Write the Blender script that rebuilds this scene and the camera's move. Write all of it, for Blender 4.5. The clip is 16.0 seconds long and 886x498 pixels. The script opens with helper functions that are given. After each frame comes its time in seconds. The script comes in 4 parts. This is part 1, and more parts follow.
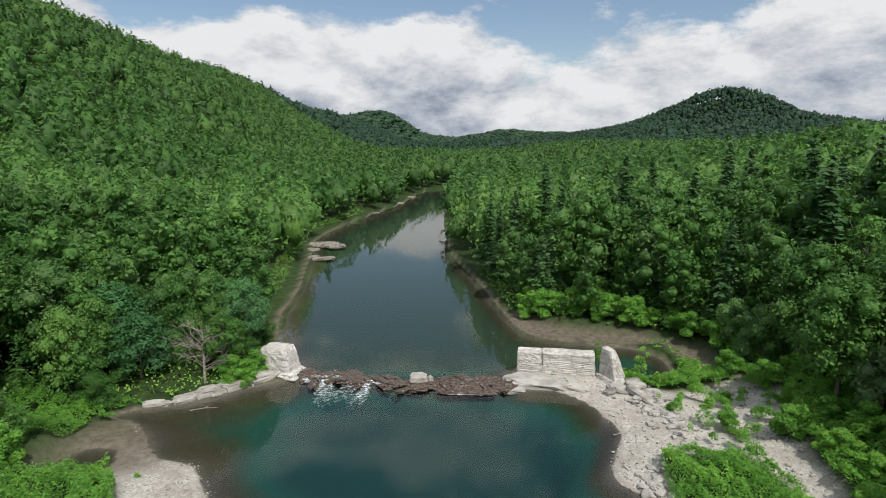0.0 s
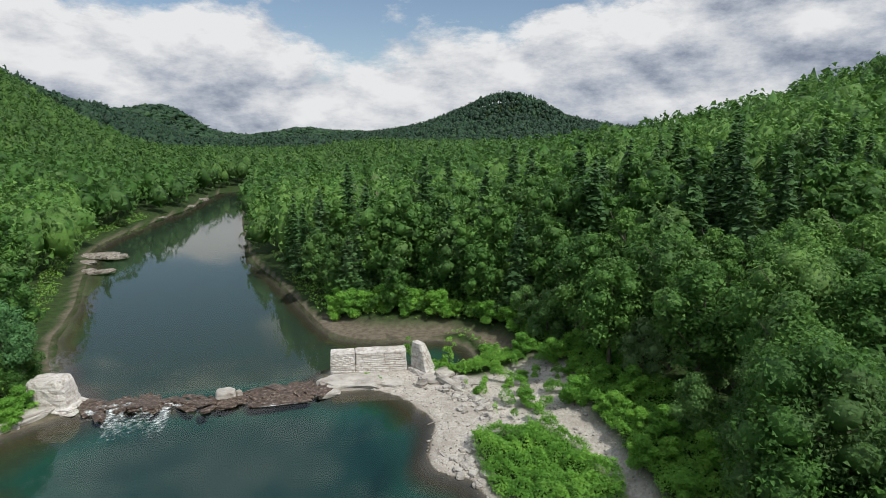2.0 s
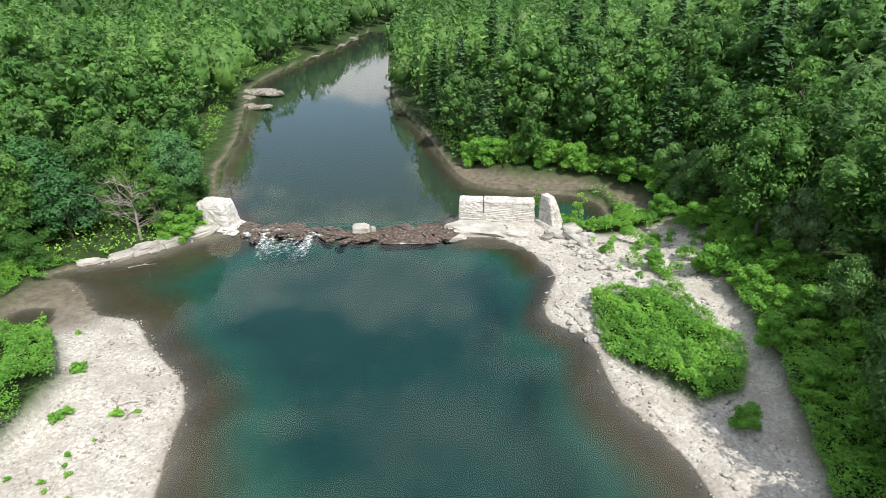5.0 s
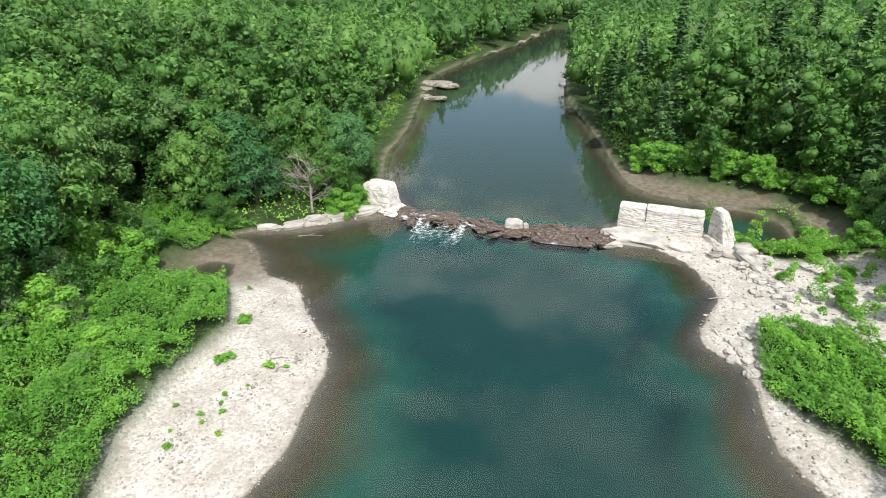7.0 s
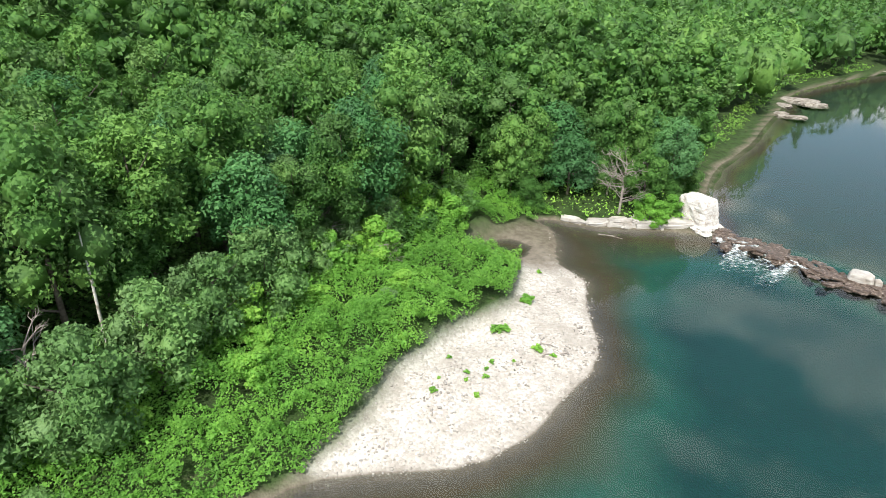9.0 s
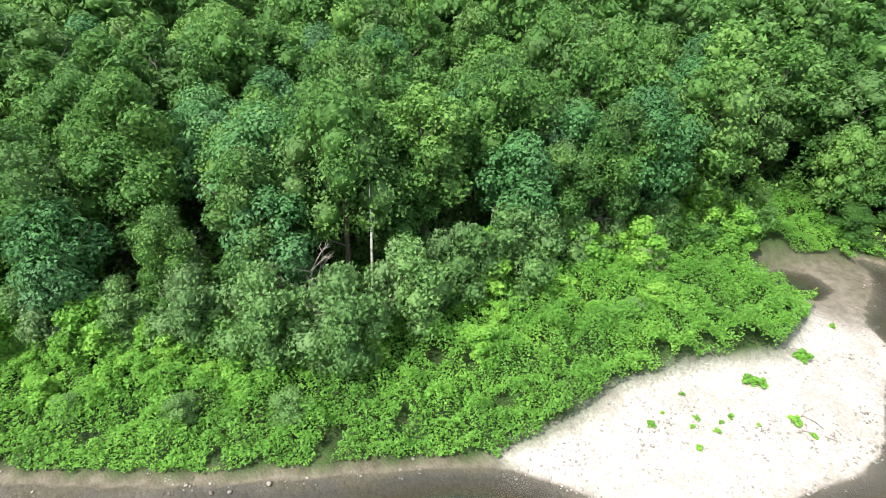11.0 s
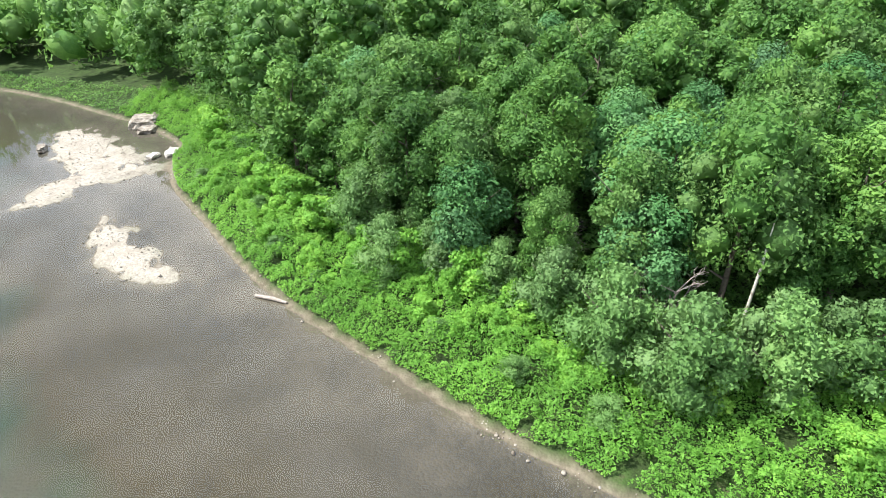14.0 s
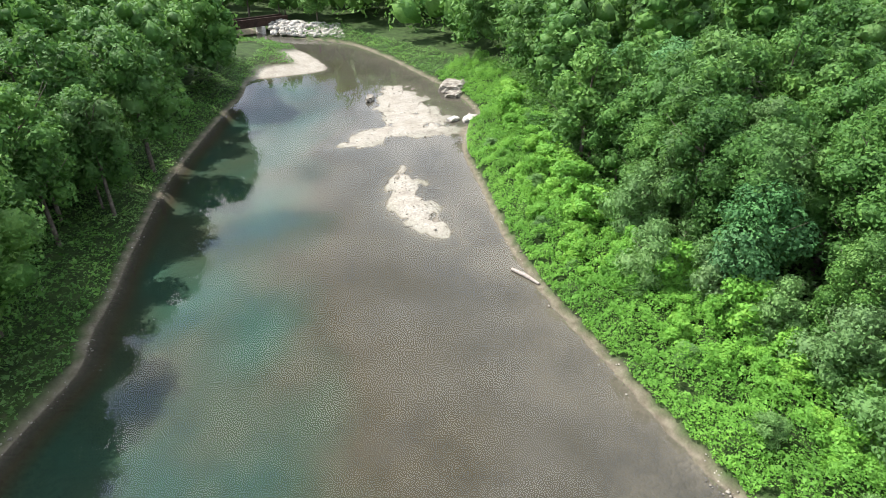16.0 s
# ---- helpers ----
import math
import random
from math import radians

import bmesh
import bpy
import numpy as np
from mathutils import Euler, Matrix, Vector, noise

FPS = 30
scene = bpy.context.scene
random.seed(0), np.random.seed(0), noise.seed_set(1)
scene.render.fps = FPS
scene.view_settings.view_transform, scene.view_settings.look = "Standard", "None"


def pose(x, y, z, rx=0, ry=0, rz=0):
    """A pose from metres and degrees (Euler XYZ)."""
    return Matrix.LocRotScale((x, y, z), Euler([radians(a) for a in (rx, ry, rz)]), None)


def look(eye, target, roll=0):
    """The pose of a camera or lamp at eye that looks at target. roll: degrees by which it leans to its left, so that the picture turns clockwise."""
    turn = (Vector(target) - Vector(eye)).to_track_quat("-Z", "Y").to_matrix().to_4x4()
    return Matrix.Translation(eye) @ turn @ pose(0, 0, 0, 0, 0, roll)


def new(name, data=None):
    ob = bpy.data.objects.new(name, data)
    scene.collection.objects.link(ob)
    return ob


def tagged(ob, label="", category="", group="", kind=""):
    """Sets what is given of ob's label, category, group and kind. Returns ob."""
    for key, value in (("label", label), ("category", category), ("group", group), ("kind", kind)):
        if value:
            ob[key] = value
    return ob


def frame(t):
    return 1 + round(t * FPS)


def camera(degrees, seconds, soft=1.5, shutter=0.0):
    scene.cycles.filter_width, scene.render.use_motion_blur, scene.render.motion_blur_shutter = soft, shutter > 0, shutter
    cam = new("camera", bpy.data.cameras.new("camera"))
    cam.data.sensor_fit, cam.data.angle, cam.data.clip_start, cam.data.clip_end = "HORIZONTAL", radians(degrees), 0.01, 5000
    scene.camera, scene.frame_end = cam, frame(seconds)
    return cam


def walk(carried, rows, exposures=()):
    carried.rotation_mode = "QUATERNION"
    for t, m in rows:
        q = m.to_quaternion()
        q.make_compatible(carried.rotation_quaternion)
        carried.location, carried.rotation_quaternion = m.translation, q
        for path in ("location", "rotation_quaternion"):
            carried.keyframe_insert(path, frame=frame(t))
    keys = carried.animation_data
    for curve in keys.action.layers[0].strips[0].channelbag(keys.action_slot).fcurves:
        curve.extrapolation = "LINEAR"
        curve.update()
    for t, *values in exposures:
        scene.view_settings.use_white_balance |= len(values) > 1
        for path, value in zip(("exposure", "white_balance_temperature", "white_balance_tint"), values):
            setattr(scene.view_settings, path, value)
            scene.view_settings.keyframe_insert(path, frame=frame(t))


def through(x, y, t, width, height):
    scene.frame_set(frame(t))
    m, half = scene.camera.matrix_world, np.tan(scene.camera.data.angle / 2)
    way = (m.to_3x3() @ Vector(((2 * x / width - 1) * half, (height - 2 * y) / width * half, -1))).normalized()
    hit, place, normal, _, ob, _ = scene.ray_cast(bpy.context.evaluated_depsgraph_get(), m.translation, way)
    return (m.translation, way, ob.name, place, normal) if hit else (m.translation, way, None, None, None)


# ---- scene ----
cam = camera(73.7, 16.0, soft=0.75)
PATH = [
    (0, (0.524, 0.417, 30.195), (0.503, 2.384, 29.833), -0.3),
    (0.5, (0.655, 0.393, 30.305), (0.888, 2.345, 29.94), -0.1),
    (1, (0.565, 0.451, 30.286), (1.129, 2.335, 29.921), 0.1),
    (1.5, (0.415, 0.508, 30.381), (1.095, 2.353, 30.016), 0.2),
    (2, (0.017, 0.47, 30.514), (0.643, 2.334, 30.147), 0.3),
    (2.5, (-0.222, 0.643, 30.457), (0.235, 2.556, 30.089), 0.3),
    (3, (-0.099, 0.875, 30.156), (0.19, 2.817, 29.774), 0.3),
    (3.5, (-0.038, 0.665, 30.172), (0.195, 2.568, 29.605), 0.2),
    (3.7, (0.044, 0.629, 30.162), (0.258, 2.505, 29.504), 0.2),
    (5.8, (2.797, 1.735, 29.974), (2.767, 3.541, 29.116), -0.6),
    (6, (2.872, 1.752, 29.893), (2.77, 3.556, 29.036), -0.6),
    (6.5, (2.948, 1.869, 29.797), (2.768, 3.668, 28.941), -0.6),
    (7, (2.725, 1.972, 29.551), (2.334, 3.738, 28.699), -0.2),
    (7.5, (2.648, 2.182, 29.371), (2.031, 3.883, 28.519), 0.2),
    (8, (2.487, 2.415, 29.01), (1.639, 4.015, 28.161), 0.4),
    (8.5, (2.565, 2.412, 28.746), (1.505, 3.882, 27.901), 0.3),
    (9, (2.759, 2.644, 28.57), (1.507, 3.953, 27.724), 0.4),
    (9.2, (2.836, 2.781, 28.622), (1.522, 4.022, 27.767), 0.5),
    (11.3, (2.026, 6.019, 30.986), (0.326, 6.371, 29.993), 0.2),
    (11.5, (2.081, 6.203, 30.883), (0.363, 6.467, 29.894), -0.1),
    (12, (2.3, 6.204, 30.535), (0.555, 6.267, 29.56), -0.2),
    (12.5, (2.284, 6.078, 30.305), (0.538, 5.957, 29.337), -0.1),
    (13, (2.315, 5.87, 30.382), (0.591, 5.565, 29.415), -0.0),
    (13.5, (2.341, 5.743, 30.396), (0.663, 5.242, 29.43), 0.1),
    (14, (2.298, 5.779, 30.343), (0.694, 5.069, 29.383), 0.0),
    (14.5, (2.312, 5.644, 30.576), (0.807, 4.748, 29.611), 0.0),
    (15, (2.235, 5.333, 30.558), (0.844, 4.269, 29.591), 0.2),
    (15.5, (2.267, 5.272, 30.603), (1.029, 4.044, 29.623), 0.0),
    (16, (2.213, 5.035, 30.811), (1.149, 3.679, 29.797), -0.0),
]
EXPOSURE = [(0, -0.42), (2.9, -0.45), (3.7, -0.22), (5.8, 0.32), (7.5, 0.3), (9.2, 0.47), (11.3, 0.8), (13.0, 1.0), (14.5, 0.97), (16.0, 0.87)]
walk(cam, [(t, look(eye, target, roll)) for t, eye, target, roll in PATH], EXPOSURE)

# ---------- world, sun ----------
SUN_AZ, SUN_EL = 152.0, 54.0
world = bpy.data.worlds.new("sky")
scene.world = world
world.use_nodes = True
wn, wl = world.node_tree.nodes, world.node_tree.links
wn.clear()


def wnode(kind, **values):
    n = wn.new(kind)
    for k, v in values.items():
        n.inputs[k].default_value = v
    return n


sky = wn.new("ShaderNodeTexSky")
sky.sky_type, sky.sun_disc = "NISHITA", False
sky.sun_elevation, sky.sun_rotation = radians(SUN_EL), radians(SUN_AZ)
sky.air_density, sky.dust_density = 1.0, 0.6
tc = wn.new("ShaderNodeTexCoord")
sep = wn.new("ShaderNodeSeparateXYZ")
wl.new(tc.outputs["Generated"], sep.inputs[0])


def wmath(op, a, b=0.0):
    n = wn.new("ShaderNodeMath")
    n.operation = op
    for i, v in enumerate((a, b)):
        if isinstance(v, (int, float)):
            n.inputs[i].default_value = v
        else:
            wl.new(v, n.inputs[i])
    return n.outputs[0]


flat = wn.new("ShaderNodeMapping")
flat.inputs["Scale"].default_value = (1.0, 1.0, 2.3)
wl.new(tc.outputs["Generated"], flat.inputs[0])


def wnoise(scale, detail, rough, offset, bend=0.08):
    m = wn.new("ShaderNodeMapping")
    m.inputs["Location"].default_value = offset
    wl.new(flat.outputs[0], m.inputs[0])
    n = wnode("ShaderNodeTexNoise", Scale=scale, Detail=detail, Roughness=rough, Distortion=bend)
    wl.new(m.outputs[0], n.inputs["Vector"])
    return n.outputs["Fac"]


def wramp(fac, stops):
    r = wn.new("ShaderNodeValToRGB")
    els = r.color_ramp.elements
    while len(els) < len(stops):
        els.new(0.5)
    for e, (p, c) in zip(els, stops):
        e.position, e.color = p, (*c, 1)
    wl.new(fac, r.inputs[0])
    return r.outputs[0]


def heap(lift):
    """Thickness of the heaped cloud, seen a little higher up by lift."""
    big = wmath("MULTIPLY", wnoise(1.6, 3, 0.5, (3.4, 1.2, 0.6 + lift)), 0.66)
    return wmath("ADD", big, wmath("MULTIPLY", wnoise(6.0, 10, 0.64, (1.2, 5.1, 2.0 + lift)), 0.34))


puff = heap(0.0)
low_cloud = wmath("MAXIMUM", wmath("SUBTRACT", 0.22, sep.outputs[2]), 0.0)
cover = wramp(wmath("ADD", puff, wmath("MULTIPLY", low_cloud, 0.7)), [(0.43, (0, 0, 0)), (0.48, (1, 1, 1))])
# bases stay grey where more cloud lies above them, the tops are lit
lit = wmath("ADD", wmath("MULTIPLY", wmath("SUBTRACT", puff, heap(0.09)), 3.6), wmath("SUBTRACT", 1.02, puff))
shade = wramp(lit, [(0.30, (2.3, 2.7, 3.5)), (0.46, (4.3, 4.7, 5.4)), (0.58, (6.0, 6.2, 6.6)), (0.76, (8.0, 8.1, 8.2))])
mix = wn.new("ShaderNodeMix")
mix.data_type = "RGBA"
wl.new(cover, mix.inputs[0])
wl.new(sky.outputs[0], mix.inputs[6])
wl.new(shade, mix.inputs[7])
toward = wn.new("ShaderNodeVectorMath")
toward.operation = "DOT_PRODUCT"
wl.new(tc.outputs["Generated"], toward.inputs[0])
toward.inputs[1].default_value = (math.sin(radians(SUN_AZ)) * math.cos(radians(SUN_EL)), math.cos(radians(SUN_AZ)) * math.cos(radians(SUN_EL)), math.sin(radians(SUN_EL)))
bg = wnode("ShaderNodeBackground")
wl.new(mix.outputs[2], bg.inputs[0])
wl.new(wmath("MULTIPLY", wmath("ADD", wmath("MULTIPLY", wmath("MAXIMUM", toward.outputs["Value"], 0.0), 0.55), 1.0), 0.135), bg.inputs["Strength"])
wo = wn.new("ShaderNodeOutputWorld")
wl.new(bg.outputs[0], wo.inputs[0])

sun_data = bpy.data.lights.new("sun", "SUN")
sun_data.energy, sun_data.angle, sun_data.color = 4.6, radians(0.6), (1.0, 0.96, 0.88)
sun = new("sun", sun_data)
sun_dir = Vector((math.sin(radians(SUN_AZ)) * math.cos(radians(SUN_EL)), math.cos(radians(SUN_AZ)) * math.cos(radians(SUN_EL)), math.sin(radians(SUN_EL))))
sun.matrix_world = look(sun_dir * 400, (0, 0, 0))

# ---------- materials ----------


class Mat:
    """A node material with short helpers."""

    def __init__(self, name, rough=0.8, spec=0.3):
        self.m = bpy.data.materials.new(name)
        self.m.use_nodes = True
        self.n, self.l = self.m.node_tree.nodes, self.m.node_tree.links
        self.b = self.n["Principled BSDF"]
        self.b.inputs["Roughness"].default_value = rough
        self.b.inputs["Specular IOR Level"].default_value = spec
        self.pos = self.n.new("ShaderNodeNewGeometry").outputs["Position"]

    def link(self, a, b):
        self.l.new(a, b)

    def noise(self, scale, detail=4, rough=0.6, vector=None):
        n = self.n.new("ShaderNodeTexNoise")
        n.inputs["Scale"].default_value, n.inputs["Detail"].default_value, n.inputs["Roughness"].default_value = scale, detail, rough
        self.link(vector or self.pos, n.inputs["Vector"])
        return n.outputs["Fac"]

    def voronoi(self, scale, out="Color", feature="F1"):
        n = self.n.new("ShaderNodeTexVoronoi")
        n.feature = feature
        n.inputs["Scale"].default_value = scale
        self.link(self.pos, n.inputs["Vector"])
        return n.outputs[out]

    def ramp(self, fac, stops):
        r = self.n.new("ShaderNodeValToRGB")
        els = r.color_ramp.elements
        while len(els) < len(stops):
            els.new(0.5)
        for e, (p, c) in zip(els, stops):
            e.position, e.color = p, (*(c if len(c) == 3 else (c[0],) * 3), 1)
        self.link(fac, r.inputs[0])
        return r.outputs[0]

    def mix(self, fac, a, b, mode="MIX"):
        n = self.n.new("ShaderNodeMix")
        n.data_type, n.blend_type = "RGBA", mode
        for i, v in ((0, fac), (6, a), (7, b)):
            if isinstance(v, float):
                n.inputs[i].default_value = v
            elif isinstance(v, tuple):
                n.inputs[i].default_value = (*v, 1)
            else:
                self.link(v, n.inputs[i])
        return n.outputs[2]

    def math(self, op, a, b=0.0):
        n = self.n.new("ShaderNodeMath")
        n.operation = op
        for i, v in enumerate((a, b)):
            if isinstance(v, (int, float)):
                n.inputs[i].default_value = v
            else:
                self.link(v, n.inputs[i])
        return n.outputs[0]

    def attr(self, name):
        n = self.n.new("ShaderNodeAttribute")
        n.attribute_name = name
        return n.outputs["Fac"]

    def bump(self, height, strength=0.5, dist=0.1):
        n = self.n.new("ShaderNodeBump")
        n.inputs["Strength"].default_value, n.inputs["Distance"].default_value = strength, dist
        self.link(height, n.inputs["Height"])
        self.link(n.outputs[0], self.b.inputs["Normal"])
        return n

    def color(self, c):
        self.link(c, self.b.inputs["Base Color"])
        return self


def leaf_material(name, dark, mid, light, through=0.3, patches=0.13, grain=1.7, crowns=0.17, drab=0.5):
    """Leaves: colour varies from tree to tree, from spray to spray and within a spray, and light shines through a little."""
    m = Mat(name, 0.55, 0.25)
    info = m.n.new("ShaderNodeObjectInfo").outputs["Random"]
    island = m.n.new("ShaderNodeNewGeometry").outputs["Random Per Island"]
    cell = m.n.new("ShaderNodeSeparateColor")
    m.link(m.voronoi(crowns), cell.inputs[0])
    fine = m.noise(grain, 5, 0.78)
    f = m.math("ADD", m.math("MULTIPLY", info, 0.22), m.math("ADD", m.math("MULTIPLY", island, 0.24), m.math("MULTIPLY", m.noise(patches, 3), 0.34)))
    f = m.math("ADD", f, m.math("ADD", m.math("MULTIPLY", cell.outputs[0], 0.2), m.math("MULTIPLY", fine, 0.42)))
    col = m.ramp(f, [(0.38, dark), (0.71, mid), (0.98, light)])
    olive = m.math("MULTIPLY", m.ramp(m.math("FRACT", m.math("ADD", m.math("MULTIPLY", info, 7.3), cell.outputs[1])), [(0.5, (0.0,)), (1.0, (drab,))]), m.ramp(m.noise(patches * 0.8 + 0.03, 2), [(0.4, (0.4,)), (0.6, (1.0,))]))
    col = m.mix(olive, col, tuple(0.5 * (a + b) * k for a, b, k in zip(mid, light, (1.05, 0.78, 1.5))))
    m.color(col)
    m.bump(m.noise(grain * 3.0, 3, 0.7), 0.8, 0.22 / grain)
    tr = m.n.new("ShaderNodeBsdfTranslucent")
    m.link(m.mix(0.5, col, light), tr.inputs[0])
    mx = m.n.new("ShaderNodeMixShader")
    mx.inputs[0].default_value = through
    m.link(m.b.outputs[0], mx.inputs[1])
    m.link(tr.outputs[0], mx.inputs[2])
    m.link(mx.outputs[0], m.n["Material Output"].inputs[0])
    return m.m


LEAF = leaf_material("broad_leaves", (0.030, 0.085, 0.019), (0.076, 0.190, 0.038), (0.19, 0.36, 0.078))
LEAF_BLUE = leaf_material("locust_leaves", (0.036, 0.115, 0.034), (0.074, 0.215, 0.064), (0.14, 0.31, 0.10))
LEAF_WILLOW = leaf_material("willow_leaves", (0.075, 0.165, 0.048), (0.14, 0.28, 0.08), (0.24, 0.41, 0.13))
LEAF_VINE = leaf_material("vine_leaves", (0.075, 0.205, 0.034), (0.185, 0.42, 0.066), (0.33, 0.57, 0.095), 0.4, 0.22, 2.4, 0.3, 0.08)
LEAF_PINE = leaf_material("pine_needles", (0.034, 0.085, 0.028), (0.062, 0.148, 0.044), (0.11, 0.23, 0.062), 0.2)
# Broad leaves darkened: the upper slopes' cloud shadow is in this colour.
LEAF_FAR_SHADED = leaf_material("far_leaves_shaded", (0.018, 0.055, 0.013), (0.042, 0.112, 0.023), (0.098, 0.205, 0.040), 0.2, 0.03, 0.45, 0.08)
# Conifer colour with the peak's cloud shadow and far blue haze mixed in.
LEAF_MOUNTAIN_SHADED = leaf_material("mountain_needles_shaded", (0.012, 0.034, 0.020), (0.022, 0.058, 0.028), (0.045, 0.105, 0.036), 0.1, 0.012, 0.2, 0.03)

bark = Mat("bark", 0.9, 0.1)
bark.color(bark.ramp(bark.noise(3.0), [(0.3, (0.07, 0.055, 0.045)), (0.7, (0.22, 0.19, 0.16))]))
bark.bump(bark.noise(9.0), 0.6)
BARK = bark.m
dead = Mat("dead_wood", 0.85, 0.1)
dead.color(dead.ramp(dead.noise(4.0), [(0.3, (0.20, 0.17, 0.15)), (0.7, (0.42, 0.38, 0.34))]))
DEAD = dead.m

# ground: woodland soil, green cover, gravel, wet mud; under water the bed takes the water's colour with depth
g = Mat("river_ground", 0.9, 0.2)
pebble = g.voronoi(5.0)
pv = g.math("MULTIPLY", g.noise(14.0, 3), 1.0)
stone = g.ramp(g.mix(0.5, pebble, pv), [(0.25, (0.31, 0.283, 0.245)), (0.5, (0.45, 0.42, 0.375)), (0.75, (0.57, 0.545, 0.50))])
stone = g.mix(g.ramp(g.noise(0.35, 5), [(0.42, (0.0,)), (0.66, (0.65,))]), stone, (0.29, 0.26, 0.22))
soil = g.ramp(g.noise(0.8, 6), [(0.35, (0.022, 0.036, 0.012)), (0.6, (0.038, 0.072, 0.018)), (0.75, (0.075, 0.070, 0.042))])
mud = g.ramp(g.noise(1.3, 5), [(0.3, (0.095, 0.078, 0.056)), (0.7, (0.19, 0.165, 0.125))])
land = g.mix(g.attr("gravel"), soil, stone)
land = g.mix(g.attr("mud"), land, mud)
sepz = g.n.new("ShaderNodeSeparateXYZ")
g.link(g.pos, sepz.inputs[0])
depth = g.math("MULTIPLY", g.math("ADD", sepz.outputs[2], g.math("MULTIPLY", g.math("SUBTRACT", g.noise(0.22, 4), 0.5), 0.35)), -0.33)
bed = g.ramp(depth, [(0.0, (0.125, 0.105, 0.082)), (0.06, (0.074, 0.064, 0.051)), (0.14, (0.058, 0.046, 0.027)), (0.24, (0.034, 0.050, 0.029)), (0.4, (0.013, 0.070, 0.053)), (0.8, (0.006, 0.041, 0.038))])
bed = g.mix(0.25, bed, g.mix(1.0, bed, g.ramp(pebble, [(0.2, (0.45,)), (0.8, (1.5,))]), "MULTIPLY"))
wet = g.ramp(g.math("ADD", sepz.outputs[2], 0.5), [(0.49, (1.0,)), (0.53, (0.0,))])
damp = g.ramp(g.math("ADD", sepz.outputs[2], g.math("MULTIPLY", g.noise(0.9, 4), 0.12)), [(0.05, (0.35,)), (0.10, (0.0,))])
land = g.mix(damp, land, g.mix(1.0, land, (0.42, 0.38, 0.34), "MULTIPLY"))
g.color(g.mix(wet, land, bed))
g.bump(g.math("ADD", g.math("MULTIPLY", g.voronoi(5.0, "Distance"), -1.0), g.noise(1.2, 5)), 0.5, 0.1)
GROUND = g.m

# water: a clear sheet with small ripples; the sky's reflection grows towards grazing view
w = Mat("river_water", 0.04, 0.5)
mp = w.n.new("ShaderNodeMapping")
mp.inputs["Scale"].default_value = (1.0, 0.55, 1.0)
w.link(w.pos, mp.inputs[0])
calm = w.ramp(w.noise(0.06, 3), [(0.38, (0.08,)), (0.62, (1.0,))])
rip = w.math("MULTIPLY", w.noise(1.5, 4, 0.55, mp.outputs[0]), calm)
wb = w.n.new("ShaderNodeBump")
wb.inputs["Strength"].default_value, wb.inputs["Distance"].default_value = 0.1, 0.008
w.link(rip, wb.inputs["Height"])
gl = w.n.new("ShaderNodeBsdfGlossy")
gl.inputs["Roughness"].default_value = 0.05
w.link(wb.outputs[0], gl.inputs["Normal"])
tr = w.n.new("ShaderNodeBsdfTransparent")
tr.inputs[0].default_value = (0.93, 0.97, 0.96, 1)
fr = w.n.new("ShaderNodeFresnel")
fr.inputs[0].default_value = 1.45
mx = w.n.new("ShaderNodeMixShader")
w.link(fr.outputs[0], mx.inputs[0])
w.link(tr.outputs[0], mx.inputs[1])
w.link(gl.outputs[0], mx.inputs[2])
w.link(mx.outputs[0], w.n["Material Output"].inputs[0])
WATER = w.m

rk = Mat("pale_ledge_rock", 0.85, 0.2)
layer = rk.n.new("ShaderNodeMapping")
layer.inputs["Scale"].default_value = (0.25, 0.25, 2.2)
rk.link(rk.pos, layer.inputs[0])
bands = rk.noise(1.0, 6, 0.65, layer.outputs[0])
rkc = rk.ramp(bands, [(0.32, (0.19, 0.17, 0.15)), (0.46, (0.35, 0.33, 0.30)), (0.62, (0.50, 0.48, 0.44))])
rk.color(rk.mix(rk.ramp(rk.noise(0.9, 6), [(0.5, (0.0,)), (0.72, (0.7,))]), rkc, (0.27, 0.23, 0.19)))
rk.bump(rk.math("ADD", bands, rk.noise(5.0, 6)), 0.9, 0.15)
ROCK = rk.m
dl = Mat("dull_brown_rock", 0.85, 0.2)
dl.color(dl.ramp(dl.noise(1.6, 7), [(0.32, (0.12, 0.10, 0.08)), (0.52, (0.26, 0.235, 0.20)), (0.72, (0.42, 0.40, 0.36))]))
dl.bump(dl.noise(4.0, 6), 0.9, 0.15)
DULL_ROCK = dl.m
cc = Mat("weathered_concrete", 0.9, 0.15)
layer = cc.n.new("ShaderNodeMapping")
layer.inputs["Scale"].default_value = (0.3, 0.3, 3.2)
cc.link(cc.pos, layer.inputs[0])
bands = cc.noise(1.0, 7, 0.7, layer.outputs[0])
col = cc.ramp(bands, [(0.33, (0.27, 0.25, 0.225)), (0.45, (0.52, 0.50, 0.465)), (0.65, (0.70, 0.68, 0.645))])
cc.color(cc.mix(cc.ramp(cc.noise(2.2, 7), [(0.47, (0.0,)), (0.66, (0.8,))]), col, (0.33, 0.28, 0.23)))
cc.bump(cc.math("ADD", bands, cc.noise(7.0, 6)), 0.8, 0.12)
CONCRETE = cc.m
dr = Mat("wet_dark_rock", 0.5, 0.4)
dr.color(dr.ramp(dr.noise(2.6, 8, 0.68), [(0.36, (0.028, 0.021, 0.017)), (0.52, (0.10, 0.07, 0.052)), (0.62, (0.22, 0.18, 0.15)), (0.7, (0.45, 0.42, 0.38))]))
dr.bump(dr.noise(4.0, 6), 0.9, 0.15)
DARK_ROCK = dr.m
fm = Mat("white_water_foam", 0.6, 0.3)
